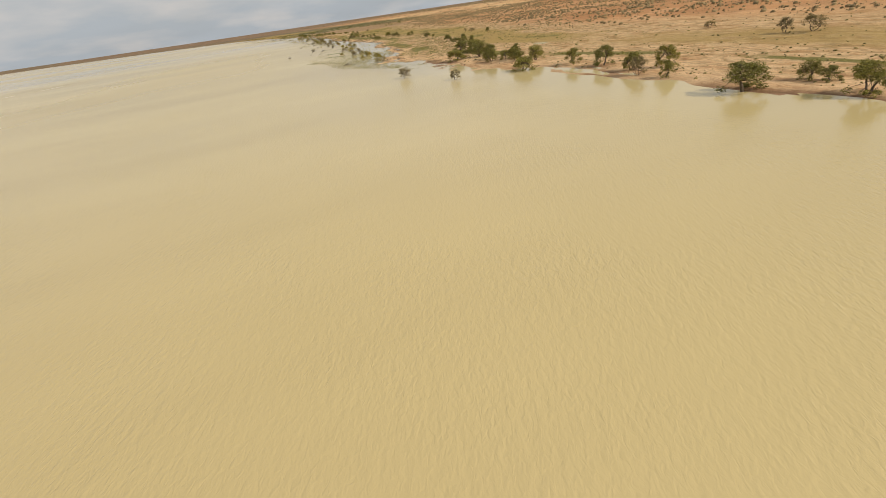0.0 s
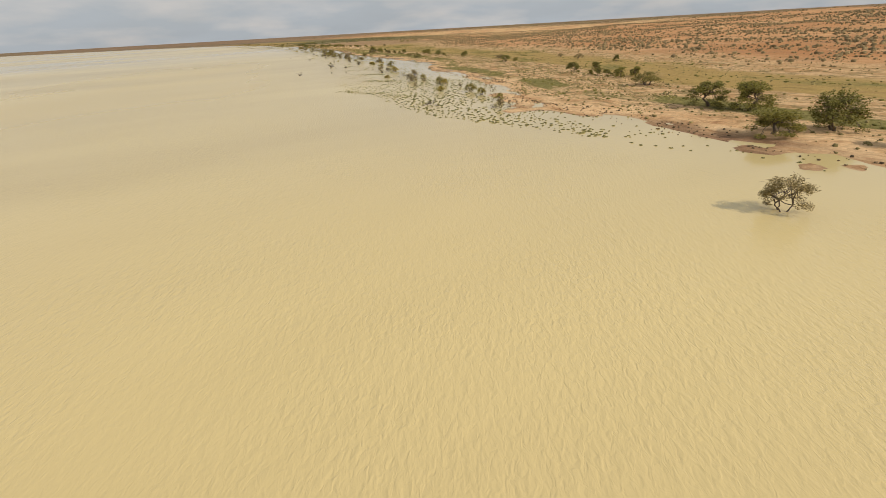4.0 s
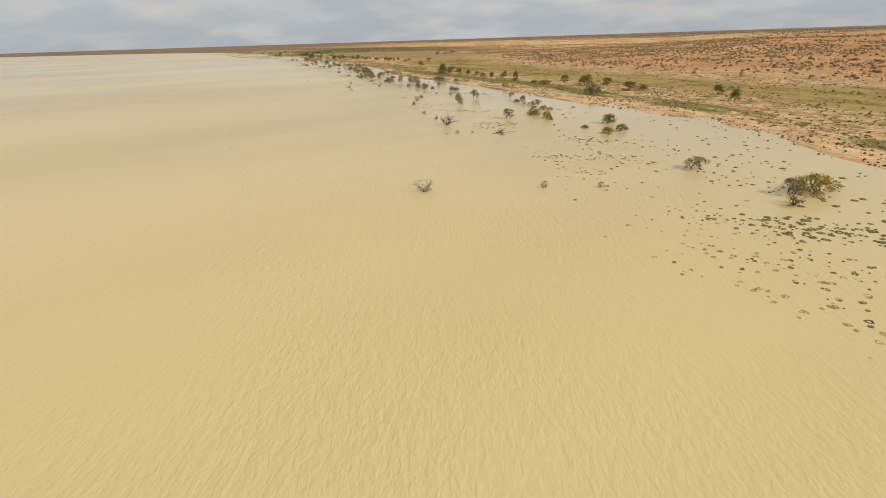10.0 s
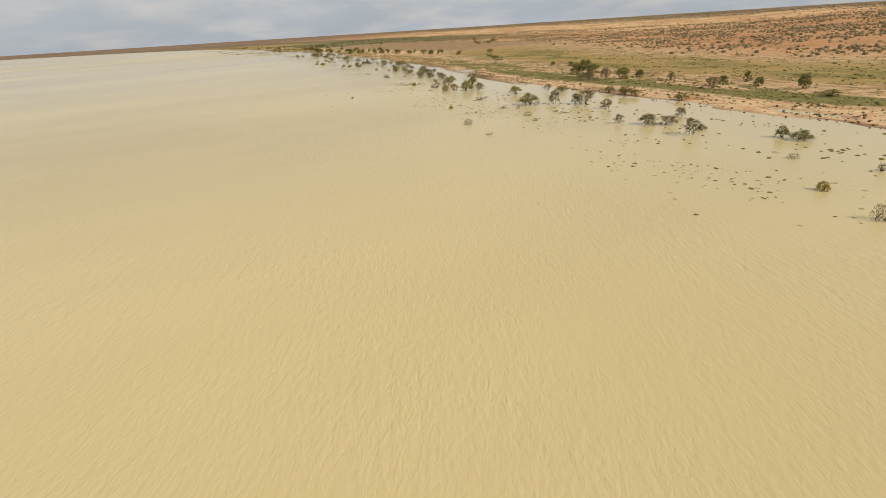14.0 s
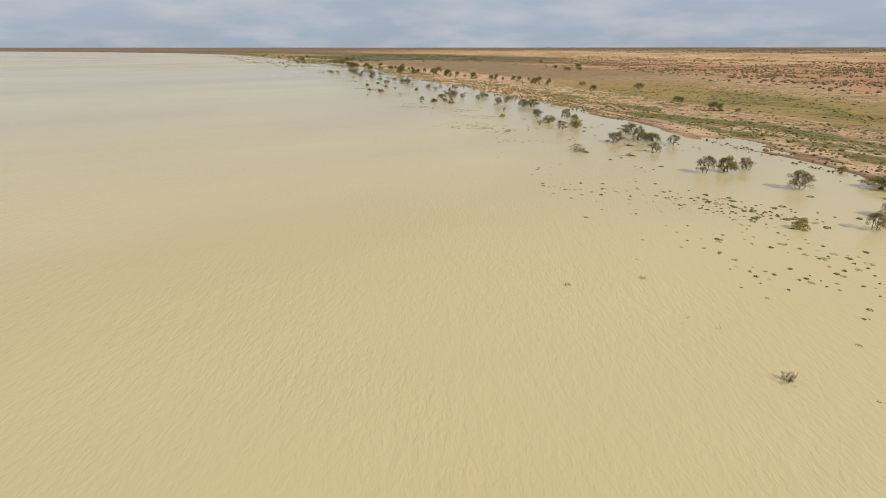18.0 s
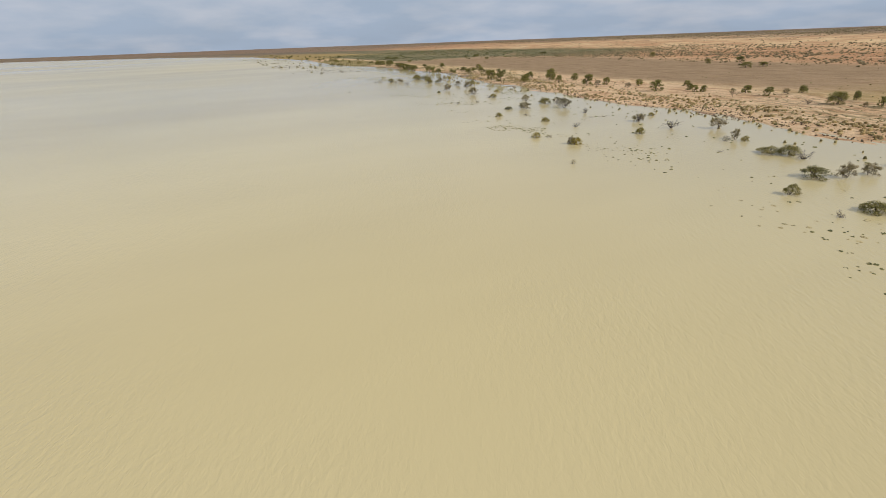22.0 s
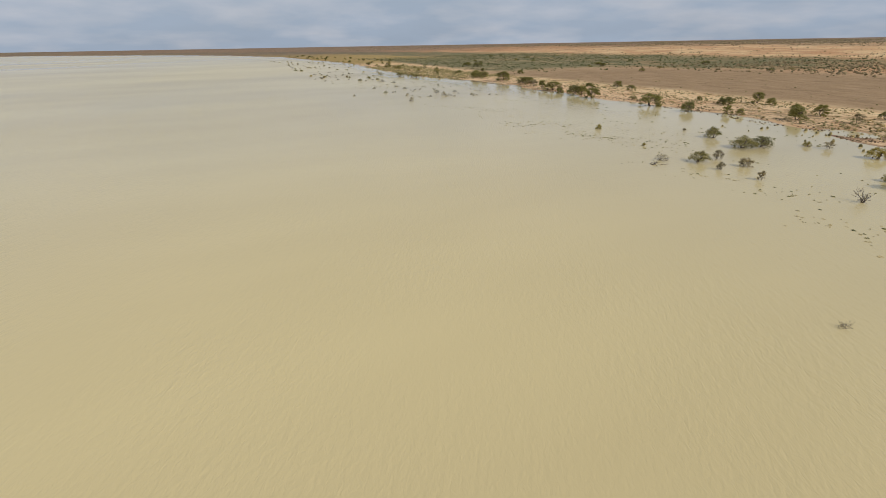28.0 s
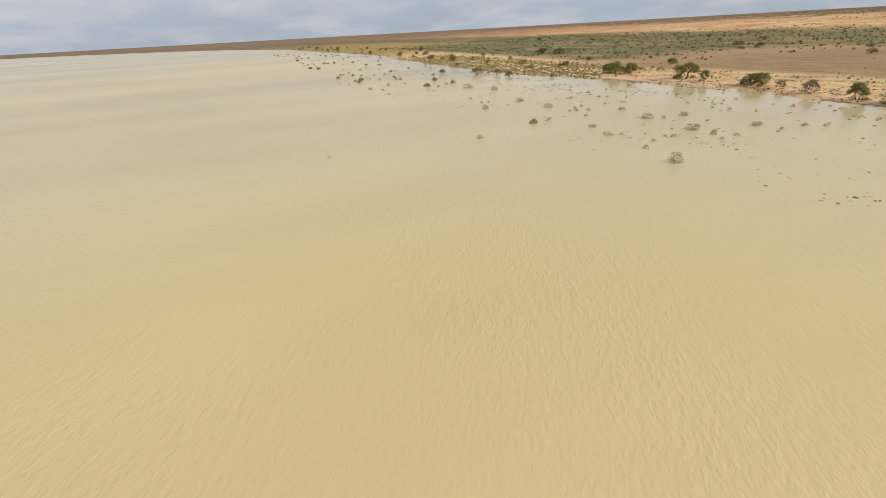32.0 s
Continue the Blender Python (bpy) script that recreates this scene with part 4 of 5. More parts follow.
fallen_branch(78.9, 732.4, 1.1, 0.6)
fallen_branch(79.7, 737.7, 1.8, 0.8)
fallen_branch(78.1, 740.1, 1.4, 0.4)
fallen_branch(83.9, 743.1, 2.6, 0.6)
grey_tree(77.1, 743.3, 3.3, 2.1)
dry_bush(63.0, 744.2, 1.6, 0.8)
olive_bush(82.0, 744.3, 3.8, 2.9)
grey_tree(137.4, 744.8, 2.3, 1.7)
dead_tree(75.9, 751.3, 1.7, 2.0)
coolabah(138.1, 753.3, 5.4, 2.9)
olive_bush(80.8, 754.5, 4.4, 2.3)
olive_bush(90.2, 756.7, 2.4, 1.9)
grey_tree(88.8, 758.6, 3.1, 3.0)
fallen_branch(77.7, 762.3, 2.7, 0.6)
grey_tree(82.9, 764.2, 3.5, 2.5)
golden_bush(74.2, 769.0, 2.0, 1.2)
coolabah(146.2, 776.0, 4.5, 2.2)
dead_tree(80.6, 780.6, 1.6, 2.2)
olive_bush(95.6, 788.7, 5.5, 3.0)
olive_bush(93.5, 791.4, 3.9, 2.9)
grey_tree(86.4, 795.9, 3.3, 2.9)
grey_tree(92.3, 801.1, 2.7, 2.6)
olive_bush(74.2, 809.3, 3.2, 1.1)
fallen_branch(100.2, 812.6, 4.4, 1.2)
grey_tree(76.5, 815.1, 1.7, 1.4)
golden_bush(101.3, 815.3, 2.6, 1.5)
olive_bush(69.7, 815.4, 3.6, 1.6)
dead_tree(65.0, 815.7, 1.3, 0.9)
grey_tree(74.3, 815.9, 2.4, 1.4)
grey_tree(87.8, 816.2, 2.0, 1.7)
olive_bush(67.8, 823.9, 2.3, 1.8)
grey_tree(171.8, 824.9, 5.5, 2.9)
grey_tree(85.7, 826.2, 2.6, 1.8)
olive_bush(94.8, 826.2, 5.0, 2.4)
grey_tree(81.3, 826.6, 2.8, 2.2)
coolabah(148.7, 827.0, 3.8, 2.7)
olive_bush(77.7, 828.3, 4.4, 2.1)
dead_tree(86.7, 836.9, 2.7, 1.5)
olive_bush(87.4, 839.9, 3.8, 2.1)
olive_bush(85.8, 842.2, 4.3, 1.5)
fallen_branch(79.7, 846.4, 2.0, 0.6)
dry_bush(52.8, 850.5, 1.1, 0.8)
grey_tree(160.5, 851.6, 4.7, 2.2)
golden_bush(91.3, 851.9, 1.7, 1.3)
dry_bush(88.4, 853.5, 1.7, 1.1)
grey_tree(91.1, 854.0, 2.0, 2.2)
golden_bush(62.2, 864.5, 2.8, 1.7)
grey_tree(97.8, 864.6, 3.9, 2.4)
coolabah(148.8, 864.7, 2.5, 2.9)
grey_tree(61.4, 865.0, 1.8, 1.6)
grey_tree(144.5, 865.7, 1.4, 1.6)
golden_bush(79.9, 867.6, 2.2, 1.7)
dead_tree(90.1, 870.0, 3.5, 2.2)
dry_bush(61.2, 873.0, 1.3, 0.6)
coolabah(146.6, 874.0, 5.6, 3.7)
golden_bush(58.7, 874.2, 2.4, 1.5)
coolabah(157.0, 876.0, 2.2, 2.9)
dead_tree(142.2, 878.2, 2.7, 1.7)
grey_tree(90.5, 881.3, 3.5, 1.9)
dead_tree(90.4, 881.3, 2.2, 2.5)
dead_tree(73.3, 882.0, 1.9, 1.3)
golden_bush(99.1, 887.2, 2.1, 1.1)
fallen_branch(87.8, 892.0, 2.6, 0.6)
fallen_branch(84.9, 892.7, 1.7, 0.6)
golden_bush(71.4, 892.9, 2.5, 1.4)
grey_tree(155.7, 895.6, 2.4, 2.0)
coolabah(162.9, 895.7, 3.2, 2.7)
coolabah(150.1, 896.6, 3.8, 3.0)
dead_tree(88.0, 900.3, 1.9, 1.8)
grey_tree(143.5, 903.8, 2.1, 2.4)
fallen_branch(72.6, 905.5, 3.9, 0.9)
coolabah(151.3, 905.7, 3.6, 2.8)
golden_bush(65.0, 907.2, 2.3, 1.4)
grey_tree(89.3, 913.4, 4.9, 2.9)
coolabah(145.5, 917.3, 2.8, 2.4)
grey_tree(78.5, 918.1, 4.3, 2.1)
coolabah(143.5, 919.5, 3.5, 2.7)
olive_bush(73.8, 919.6, 3.0, 1.1)
grey_tree(92.2, 922.7, 3.1, 2.2)
coolabah(146.4, 924.4, 2.8, 2.7)
olive_bush(89.8, 926.3, 4.7, 2.3)
coolabah(136.5, 929.6, 5.9, 4.5)
coolabah(154.9, 934.9, 3.5, 2.4)
grey_tree(88.0, 935.9, 3.4, 1.9)
dry_bush(72.6, 941.8, 1.3, 0.6)
dry_bush(65.8, 942.3, 1.6, 0.6)
dead_tree(64.2, 944.6, 0.8, 0.9)
grey_tree(138.3, 947.5, 3.0, 1.9)
coolabah(145.2, 949.7, 3.4, 2.9)
golden_bush(83.6, 953.1, 3.0, 1.6)
dead_tree(82.1, 953.6, 2.0, 1.0)
grey_tree(134.0, 961.2, 3.2, 2.4)
coolabah(139.0, 962.2, 3.6, 3.5)
grey_tree(81.2, 967.5, 4.4, 2.8)
coolabah(133.9, 968.3, 5.2, 5.0)
golden_bush(93.0, 971.2, 2.6, 1.3)
golden_bush(72.2, 983.5, 1.8, 1.1)
coolabah(256.6, 989.8, 5.4, 2.8)
coolabah(245.0, 989.9, 6.6, 3.3)
coolabah(133.8, 991.3, 4.2, 3.4)
coolabah(142.2, 991.9, 4.0, 2.5)
grey_tree(79.2, 991.9, 4.2, 2.7)
fallen_branch(123.7, 991.9, 4.1, 1.3)
grey_tree(88.8, 994.4, 3.4, 3.3)
coolabah(120.0, 999.2, 4.6, 4.2)
coolabah(148.1, 1000.4, 3.6, 2.5)
coolabah(137.1, 1002.0, 2.4, 2.3)
coolabah(137.4, 1005.4, 5.3, 3.9)
coolabah(126.2, 1008.7, 3.9, 3.7)
olive_bush(97.0, 1009.1, 4.1, 2.9)
dead_tree(39.0, 1012.4, 0.9, 0.8)
grey_tree(91.5, 1013.1, 3.0, 2.3)
coolabah(116.4, 1018.6, 4.5, 5.0)
coolabah(148.3, 1023.8, 6.1, 4.0)
coolabah(137.4, 1026.2, 3.2, 3.1)
coolabah(282.6, 1028.0, 6.5, 3.5)
fallen_branch(91.1, 1029.9, 2.3, 0.7)
coolabah(261.8, 1032.3, 3.5, 2.9)
dead_tree(71.8, 1034.9, 2.1, 2.1)
grey_tree(90.0, 1036.0, 3.0, 2.4)
olive_bush(84.0, 1036.7, 4.5, 4.1)
coolabah(120.1, 1038.4, 5.2, 4.9)
olive_bush(89.1, 1038.8, 2.9, 1.6)
olive_bush(86.1, 1041.3, 2.6, 1.7)
golden_bush(113.0, 1047.3, 1.7, 0.9)
grey_tree(69.0, 1048.3, 1.5, 1.5)
golden_bush(100.4, 1053.3, 3.9, 2.4)
grey_tree(68.4, 1055.8, 1.6, 1.4)
grey_tree(74.1, 1056.2, 2.8, 1.6)
olive_bush(69.4, 1061.8, 4.4, 2.4)
fallen_branch(60.4, 1062.5, 2.9, 1.4)
grey_tree(101.1, 1062.8, 2.4, 1.5)
grey_tree(74.3, 1062.8, 2.2, 1.7)
coolabah(139.6, 1064.9, 2.9, 2.5)
dry_bush(64.0, 1065.1, 2.7, 1.2)
golden_bush(99.3, 1065.9, 2.1, 1.3)
grey_tree(137.0, 1066.5, 2.3, 2.8)
coolabah(130.8, 1066.8, 4.6, 2.8)
olive_bush(90.9, 1069.0, 5.1, 2.6)
olive_bush(86.5, 1069.1, 6.2, 2.8)
golden_bush(69.5, 1077.8, 1.3, 0.9)
olive_bush(89.5, 1080.6, 3.8, 2.9)
grey_tree(134.4, 1081.8, 3.2, 2.5)
coolabah(144.7, 1082.6, 3.6, 2.2)
olive_bush(91.8, 1083.3, 1.9, 1.9)
grey_tree(90.6, 1090.8, 1.2, 0.6)
coolabah(127.9, 1092.9, 5.1, 3.6)
coolabah(137.5, 1094.1, 4.5, 3.3)
coolabah(133.6, 1098.7, 3.0, 3.3)
golden_bush(72.6, 1100.0, 1.9, 1.3)
golden_bush(75.0, 1103.7, 1.3, 0.9)
coolabah(123.3, 1106.9, 2.8, 2.0)
coolabah(122.1, 1110.4, 3.4, 2.6)
coolabah(146.8, 1118.3, 3.6, 2.3)
coolabah(115.7, 1119.5, 4.5, 3.2)
coolabah(147.4, 1124.2, 4.2, 3.6)
coolabah(136.5, 1125.1, 4.5, 2.6)
coolabah(136.9, 1128.4, 3.7, 2.1)
coolabah(114.6, 1136.1, 8.1, 4.2)
coolabah(137.1, 1138.8, 2.3, 1.6)
coolabah(315.8, 1145.5, 5.4, 4.1)
olive_bush(121.6, 1155.4, 3.6, 1.7)
coolabah(111.1, 1166.4, 6.3, 3.9)
coolabah(112.9, 1177.6, 5.0, 4.1)
coolabah(110.4, 1180.1, 5.8, 4.4)
coolabah(139.7, 1182.5, 4.6, 2.4)
dry_bush(42.3, 1185.8, 2.2, 1.7)
coolabah(109.6, 1190.4, 3.6, 2.4)
grey_tree(112.6, 1195.8, 3.0, 2.5)
coolabah(129.0, 1198.2, 5.3, 2.9)
coolabah(145.1, 1200.4, 4.6, 2.7)
dry_bush(73.1, 1201.6, 2.6, 0.8)
coolabah(113.0, 1203.6, 8.4, 4.0)
dry_bush(60.6, 1203.9, 2.8, 1.3)
dry_bush(45.0, 1206.8, 1.5, 0.6)
coolabah(112.0, 1212.6, 4.5, 4.0)
dry_bush(-6.2, 1213.7, 0.8, 0.4)
dry_bush(46.8, 1215.5, 1.6, 0.7)
dry_bush(22.8, 1216.5, 1.5, 0.8)
dry_bush(69.5, 1216.9, 2.2, 1.0)
dry_bush(61.2, 1218.1, 2.7, 1.2)
grey_tree(113.8, 1225.7, 4.6, 3.3)
golden_bush(38.5, 1225.9, 2.2, 1.3)
dry_bush(63.4, 1230.6, 1.9, 0.9)
grey_tree(116.5, 1236.4, 3.0, 2.5)
dry_bush(51.2, 1244.6, 2.6, 1.1)
coolabah(117.2, 1246.6, 6.6, 3.7)
coolabah(121.6, 1247.5, 5.0, 3.2)
dry_bush(36.6, 1251.4, 2.1, 1.2)
dry_bush(49.5, 1258.7, 2.6, 1.2)
coolabah(114.3, 1262.3, 3.2, 3.7)
coolabah(115.8, 1271.9, 8.8, 5.4)
dry_bush(53.5, 1289.3, 2.7, 1.5)
coolabah(114.3, 1301.1, 5.7, 4.1)
dry_bush(48.2, 1302.5, 4.1, 1.6)
coolabah(111.0, 1305.6, 6.3, 4.6)
coolabah(111.3, 1312.1, 4.6, 3.5)
coolabah(147.8, 1319.0, 5.0, 2.7)
olive_bush(77.1, 1334.2, 4.9, 2.8)
olive_bush(45.6, 1340.1, 3.4, 1.8)
olive_bush(76.5, 1346.2, 4.1, 2.9)
olive_bush(69.7, 1354.0, 6.9, 3.5)
olive_bush(58.5, 1375.3, 4.0, 2.7)
coolabah(255.4, 1392.8, 5.6, 2.6)
coolabah(162.5, 1451.1, 11.6, 3.6)
coolabah(155.1, 1461.8, 9.5, 3.7)
coolabah(116.7, 1676.7, 4.9, 4.5)


# bare snags and sticks far out in the shallows
dead_tree(34.9, 655.0, 1.0, 1.0)
fallen_branch(34.5, 654.4, 0.7, 0.3)
fallen_branch(34.9, 663.0, 1.1, 0.5)
fallen_branch(34.2, 662.2, 0.7, 0.4)
fallen_branch(35.8, 660.8, 0.9, 0.4)
fallen_branch(47.7, 652.1, 1.0, 0.5)
fallen_branch(30.1, 340.7, 1.2, 0.6)
fallen_branch(49.5, 348.8, 2.4, 0.8)
fallen_branch(13.5, 334.4, 0.9, 0.15)
dry_bush(29.9, 670.6, 0.8, 0.2)
dry_bush(36.7, 669.4, 0.8, 0.25)
dry_bush(25.9, 641.8, 0.8, 0.15)

# bushes of the drowned flats beyond the last trees
FLATS = random.Random(77)
for k in range(270):
    fy = 1195 + 700 * FLATS.random() ** 1.7
    out = FLATS.uniform(-4, 80 if fy > 1300 else 70)
    fx = float(shore(fy)) - out
    if float(height(fx, fy)) > 0.4:
        continue
    pick = FLATS.random()
    kind = "dry_bush" if pick < 0.66 else "olive_bush" if pick < 0.80 else "golden_bush" if pick < 0.90 else "grey_tree"
    wide = FLATS.uniform(0.9, 2.0) if kind == "dry_bush" else FLATS.uniform(1.8, 3.6)
    if fy < 1310:
        kind, wide = "dry_bush", FLATS.uniform(0.6, 1.3)
    plant(kind, fx, fy, wide, wide * FLATS.uniform(0.45, 0.62))
for k in range(60):
    fy = FLATS.uniform(1330, 2300)
    fx = float(shore(fy)) + FLATS.uniform(4, 60)
    wide = FLATS.uniform(3.0, 6.0)
    plant(FLATS.choice(("coolabah_tree", "olive_bush")), fx, fy, wide, wide * FLATS.uniform(0.55, 0.7))

for k in range(34):
    fy = FLATS.uniform(1240, 1800)
    fx = float(shore(fy)) + FLATS.uniform(90, 320)
    wide = FLATS.uniform(2.5, 6.5)
    plant(FLATS.choice(("coolabah_tree", "olive_bush", "olive_bush")), fx, fy, wide, wide * FLATS.uniform(0.45, 0.65))

# ---- mounds of samphire in the shallows ----
def mound(seed, ring):
    """A low spiky cushion, or an open ring of it, one metre wide; its skirt goes down to the bed."""
    rng = random.Random(seed)
    s = Soup()
    n = 11
    radii = (0.16, 0.27, 0.38, 0.47) if not ring else (0.24, 0.31, 0.40, 0.47)
    rows = []
    for k, r in enumerate(radii):
        row = []
        for j in range(n):
            a = 2 * math.pi * (j + rng.uniform(-0.3, 0.3)) / n
            rr = r * rng.uniform(0.80, 1.18)
            z = rng.uniform(0.015, 0.125) * (1.0 if k in (1, 2) else 0.6)
            if ring and k == 0 or rng.random() < 0.10:
                z = -0.04
            if k == 3:
                z = rng.uniform(-0.01, 0.03)
            row.append((rr * math.cos(a), rr * math.sin(a), z))
        rows.append(row)
    rows.append([(x * 1.05, y * 1.05, -0.6) for x, y, _ in rows[-1]])
    verts = [p for row in rows for p in row] + [(0, 0, -0.06 if ring else 0.09)]
    faces = [(k * n + j, (k + 1) * n + j, (k + 1) * n + (j + 1) % n, k * n + (j + 1) % n) for k in range(4) for j in range(n)]
    faces += [(j, (j + 1) % n, 5 * n) for j in range(n)]
    s.add(verts, faces)
    return s


def clump_density(x, y):
    """Mounds to the square metre."""
    s = shore(y) - x                     # metres out from the waterline
    reach = np.interp(y, (150, 190, 232, 263, 300, 322, 364, 450, 500, 540, 680, 750, 850, 950, 1000, 1050, 1120, 1160, 1210, 1300, 1420), (0, 10, 21, 27, 42, 50, 53, 52, 58, 53, 54, 53, 55, 53, 60, 54, 67, 73, 84, 80, 50))
    amount = np.interp(y, (160, 200, 240, 300, 390, 440, 520, 600, 680, 760, 840, 900, 960, 1040, 1120, 1200, 1300, 1400), (0, 0.22, 0.76, 0.88, 0.46, 0.20, 0.17, 0.19, 0.20, 0.15, 0.14, 0.16, 0.16, 0.15, 0.17, 0.12, 0.13, 0.10))
    patch = step01(fbm(x / 6, y / 11, 3, 51), 0.42, 0.60) * 1.9 + np.where(y < 430, 0.45, 0.08)
    band = (0.25 + 0.75 * step01(s, 4, 14)) * step01(s, 0.3, 2) * (1 - step01(s, reach * 0.84, reach * 1.06))
    thin = np.interp(y, (330, 350, 520, 550, 605, 625, 930, 960, 1020, 1045, 1230, 1260), (1, 0.22, 0.22, 0.55, 0.55, 0.2, 0.2, 0.55, 0.55, 0.22, 0.22, 1))
    return amount * patch * band * thin


RNG = np.random.RandomState(5)
CELL = 1.45
gx, gy = np.meshgrid(np.arange(20, 128, CELL), np.arange(160, 1420, CELL))
px = gx.ravel() + RNG.uniform(-0.5, 0.5, gx.size) * CELL
py = gy.ravel() + RNG.uniform(-0.5, 0.5, gx.size) * CELL
keep = RNG.uniform(0, 1, len(px)) < clump_density(px, py) * CELL * CELL
px, py = px[keep], py[keep]
beds = []


def bed(x0, y0, x1, y1, half, count, faint):
    """A bed of mounds along a line: how far it reaches to each side, how many, and the share that only tips the surface."""
    count = int(count * (1.75 if y0 < 600 else 1.45 if y0 < 900 else 1.15 if y0 < 1110 else 0.85))
    u, v = RNG.uniform(0, 1, count), RNG.uniform(-1, 1, count)
    w = np.sign(v) * np.abs(v) ** 1.4 * half
    d = math.hypot(x1 - x0, y1 - y0)
    jx, jy = RNG.uniform(-0.8, 0.8, count), RNG.uniform(-1.2, 1.2, count)
    beds.append((x0 + (x1 - x0) * u - (y1 - y0) / d * w + jx, y0 + (y1 - y0) * u + (x1 - x0) / d * w + jy, RNG.uniform(0, 1, count) < faint))


bed(23.0, 322.9, 27.4, 313.9, 2.2, 40, 0.10)
bed(27.0, 313.4, 30.4, 308.0, 2.2, 24, 0.10)
bed(32.1, 308.9, 32.8, 303.5, 2.5, 26, 0.20)
bed(26.1, 340.0, 34.8, 329.2, 4.0, 35, 0.90)
bed(31.3, 299.6, 38.8, 289.3, 3.0, 45, 0.05)
bed(40.1, 357.1, 49.9, 339.7, 3.0, 45, 0.05)
bed(25.4, 349.1, 35.6, 338.6, 5.0, 40, 0.90)
bed(38.6, 354.5, 47.9, 343.1, 4.0, 70, 0.10)
bed(26.8, 361.8, 28.4, 354.7, 4.0, 25, 0.80)
bed(35.1, 373.5, 43.8, 364.3, 3.0, 25, 0.30)
bed(35.1, 388.7, 40.3, 373.6, 7.0, 50, 0.80)
bed(46.0, 388.6, 54.9, 381.4, 4.0, 75, 0.05)
bed(41.5, 394.9, 46.0, 388.6, 3.0, 20, 0.30)
bed(42.3, 418.2, 46.0, 412.4, 4.0, 15, 0.60)
bed(42.6, 427.3, 57.4, 418.8, 3.0, 45, 0.10)
bed(48.8, 437.2, 47.0, 430.4, 3.0, 10, 0.90)
bed(57.4, 438.7, 65.5, 429.6, 3.0, 35, 0.10)
bed(46.3, 461.0, 54.1, 453.7, 3.0, 15, 0.40)
bed(49.6, 465.9, 58.3, 459.5, 3.0, 40, 0.10)
bed(52.3, 490.1, 62.1, 482.5, 3.0, 25, 0.10)
bed(52.1, 496.5, 57.4, 488.8, 5.0, 20, 0.50)
bed(45.0, 509.1, 47.0, 502.2, 4.0, 20, 0.80)
bed(53.8, 513.3, 56.2, 504.6, 3.0, 8, 0.30)
bed(75.2, 539.3, 83.7, 523.9, 3.0, 25, 0.00)
bed(48.9, 554.3, 55.3, 531.3, 5.0, 40, 0.20)
bed(50.9, 602.1, 54.5, 590.7, 7.0, 30, 0.50)
bed(49.3, 604.9, 50.0, 600.7, 3.0, 12, 0.30)
bed(49.6, 623.3, 55.0, 609.9, 5.0, 25, 0.30)
bed(47.6, 636.4, 46.1, 618.8, 5.0, 25, 0.30)
bed(52.7, 630.3, 54.8, 626.1, 4.0, 14, 0.50)
bed(51.2, 637.3, 53.7, 632.1, 4.0, 16, 0.40)
bed(46.4, 648.7, 51.4, 641.0, 5.0, 15, 0.80)
bed(44.5, 669.7, 58.4, 652.8, 5.0, 30, 0.50)
bed(54.7, 666.9, 59.6, 663.7, 3.0, 14, 0.60)
bed(53.6, 677.4, 58.6, 668.4, 4.0, 18, 0.80)
bed(56.3, 690.0, 66.1, 673.3, 5.0, 45, 0.20)
bed(58.6, 687.4, 64.7, 676.3, 4.5, 50, 0.10)
bed(43.9, 699.0, 59.2, 690.1, 4.0, 35, 0.60)
bed(55.1, 734.8, 71.0, 727.7, 4.0, 22, 0.20)
bed(57.5, 749.1, 63.2, 743.4, 4.0, 10, 0.50)
bed(58.4, 760.6, 61.1, 749.9, 7.0, 45, 0.40)
bed(53.3, 763.7, 64.2, 748.7, 6.0, 35, 0.30)
bed(62.3, 776.5, 71.0, 769.5, 5.0, 35, 0.30)
bed(57.4, 783.6, 69.5, 777.4, 5.0, 22, 0.40)
bed(66.9, 787.8, 71.9, 783.7, 3.0, 16, 0.10)
bed(59.4, 800.2, 70.5, 793.2, 5.0, 35, 0.10)
bed(52.2, 806.2, 59.2, 798.8, 4.0, 30, 0.30)
bed(61.9, 814.1, 61.5, 809.1, 5.0, 16, 0.50)
bed(58.8, 826.7, 62.0, 816.0, 5.0, 10, 0.70)
bed(63.0, 858.0, 65.7, 839.8, 4.0, 24, 0.10)
bed(60.9, 862.0, 71.9, 851.3, 5.0, 30, 0.40)
bed(60.3, 875.9, 71.4, 869.8, 3.0, 14, 0.20)
bed(61.4, 886.7, 64.8, 882.2, 4.0, 18, 0.20)
bed(56.7, 892.1, 63.2, 880.7, 3.5, 45, 0.10)
bed(58.5, 893.6, 60.0, 886.3, 4.5, 32, 0.20)
bed(55.6, 904.8, 58.6, 898.8, 3.0, 12, 0.40)
bed(57.1, 928.7, 62.7, 916.1, 5.0, 18, 0.70)
bed(52.8, 949.3, 70.3, 935.3, 4.0, 30, 0.10)
bed(60.9, 949.9, 79.1, 937.2, 6.0, 55, 0.20)
bed(52.8, 990.6, 66.2, 964.6, 4.0, 60, 0.10)
bed(58.4, 1032.9, 61.6, 1024.9, 4.0, 24, 0.80)
bed(65.5, 1045.6, 67.6, 1036.0, 4.0, 22, 0.10)
bed(59.7, 1056.9, 67.4, 1048.4, 3.0, 16, 0.30)
bed(56.1, 1065.3, 60.3, 1061.0, 3.0, 6, 0.30)
bed(64.6, 1079.5, 76.4, 1072.3, 4.0, 24, 0.30)
bed(60.3, 1094.9, 79.6, 1076.3, 4.0, 55, 0.10)
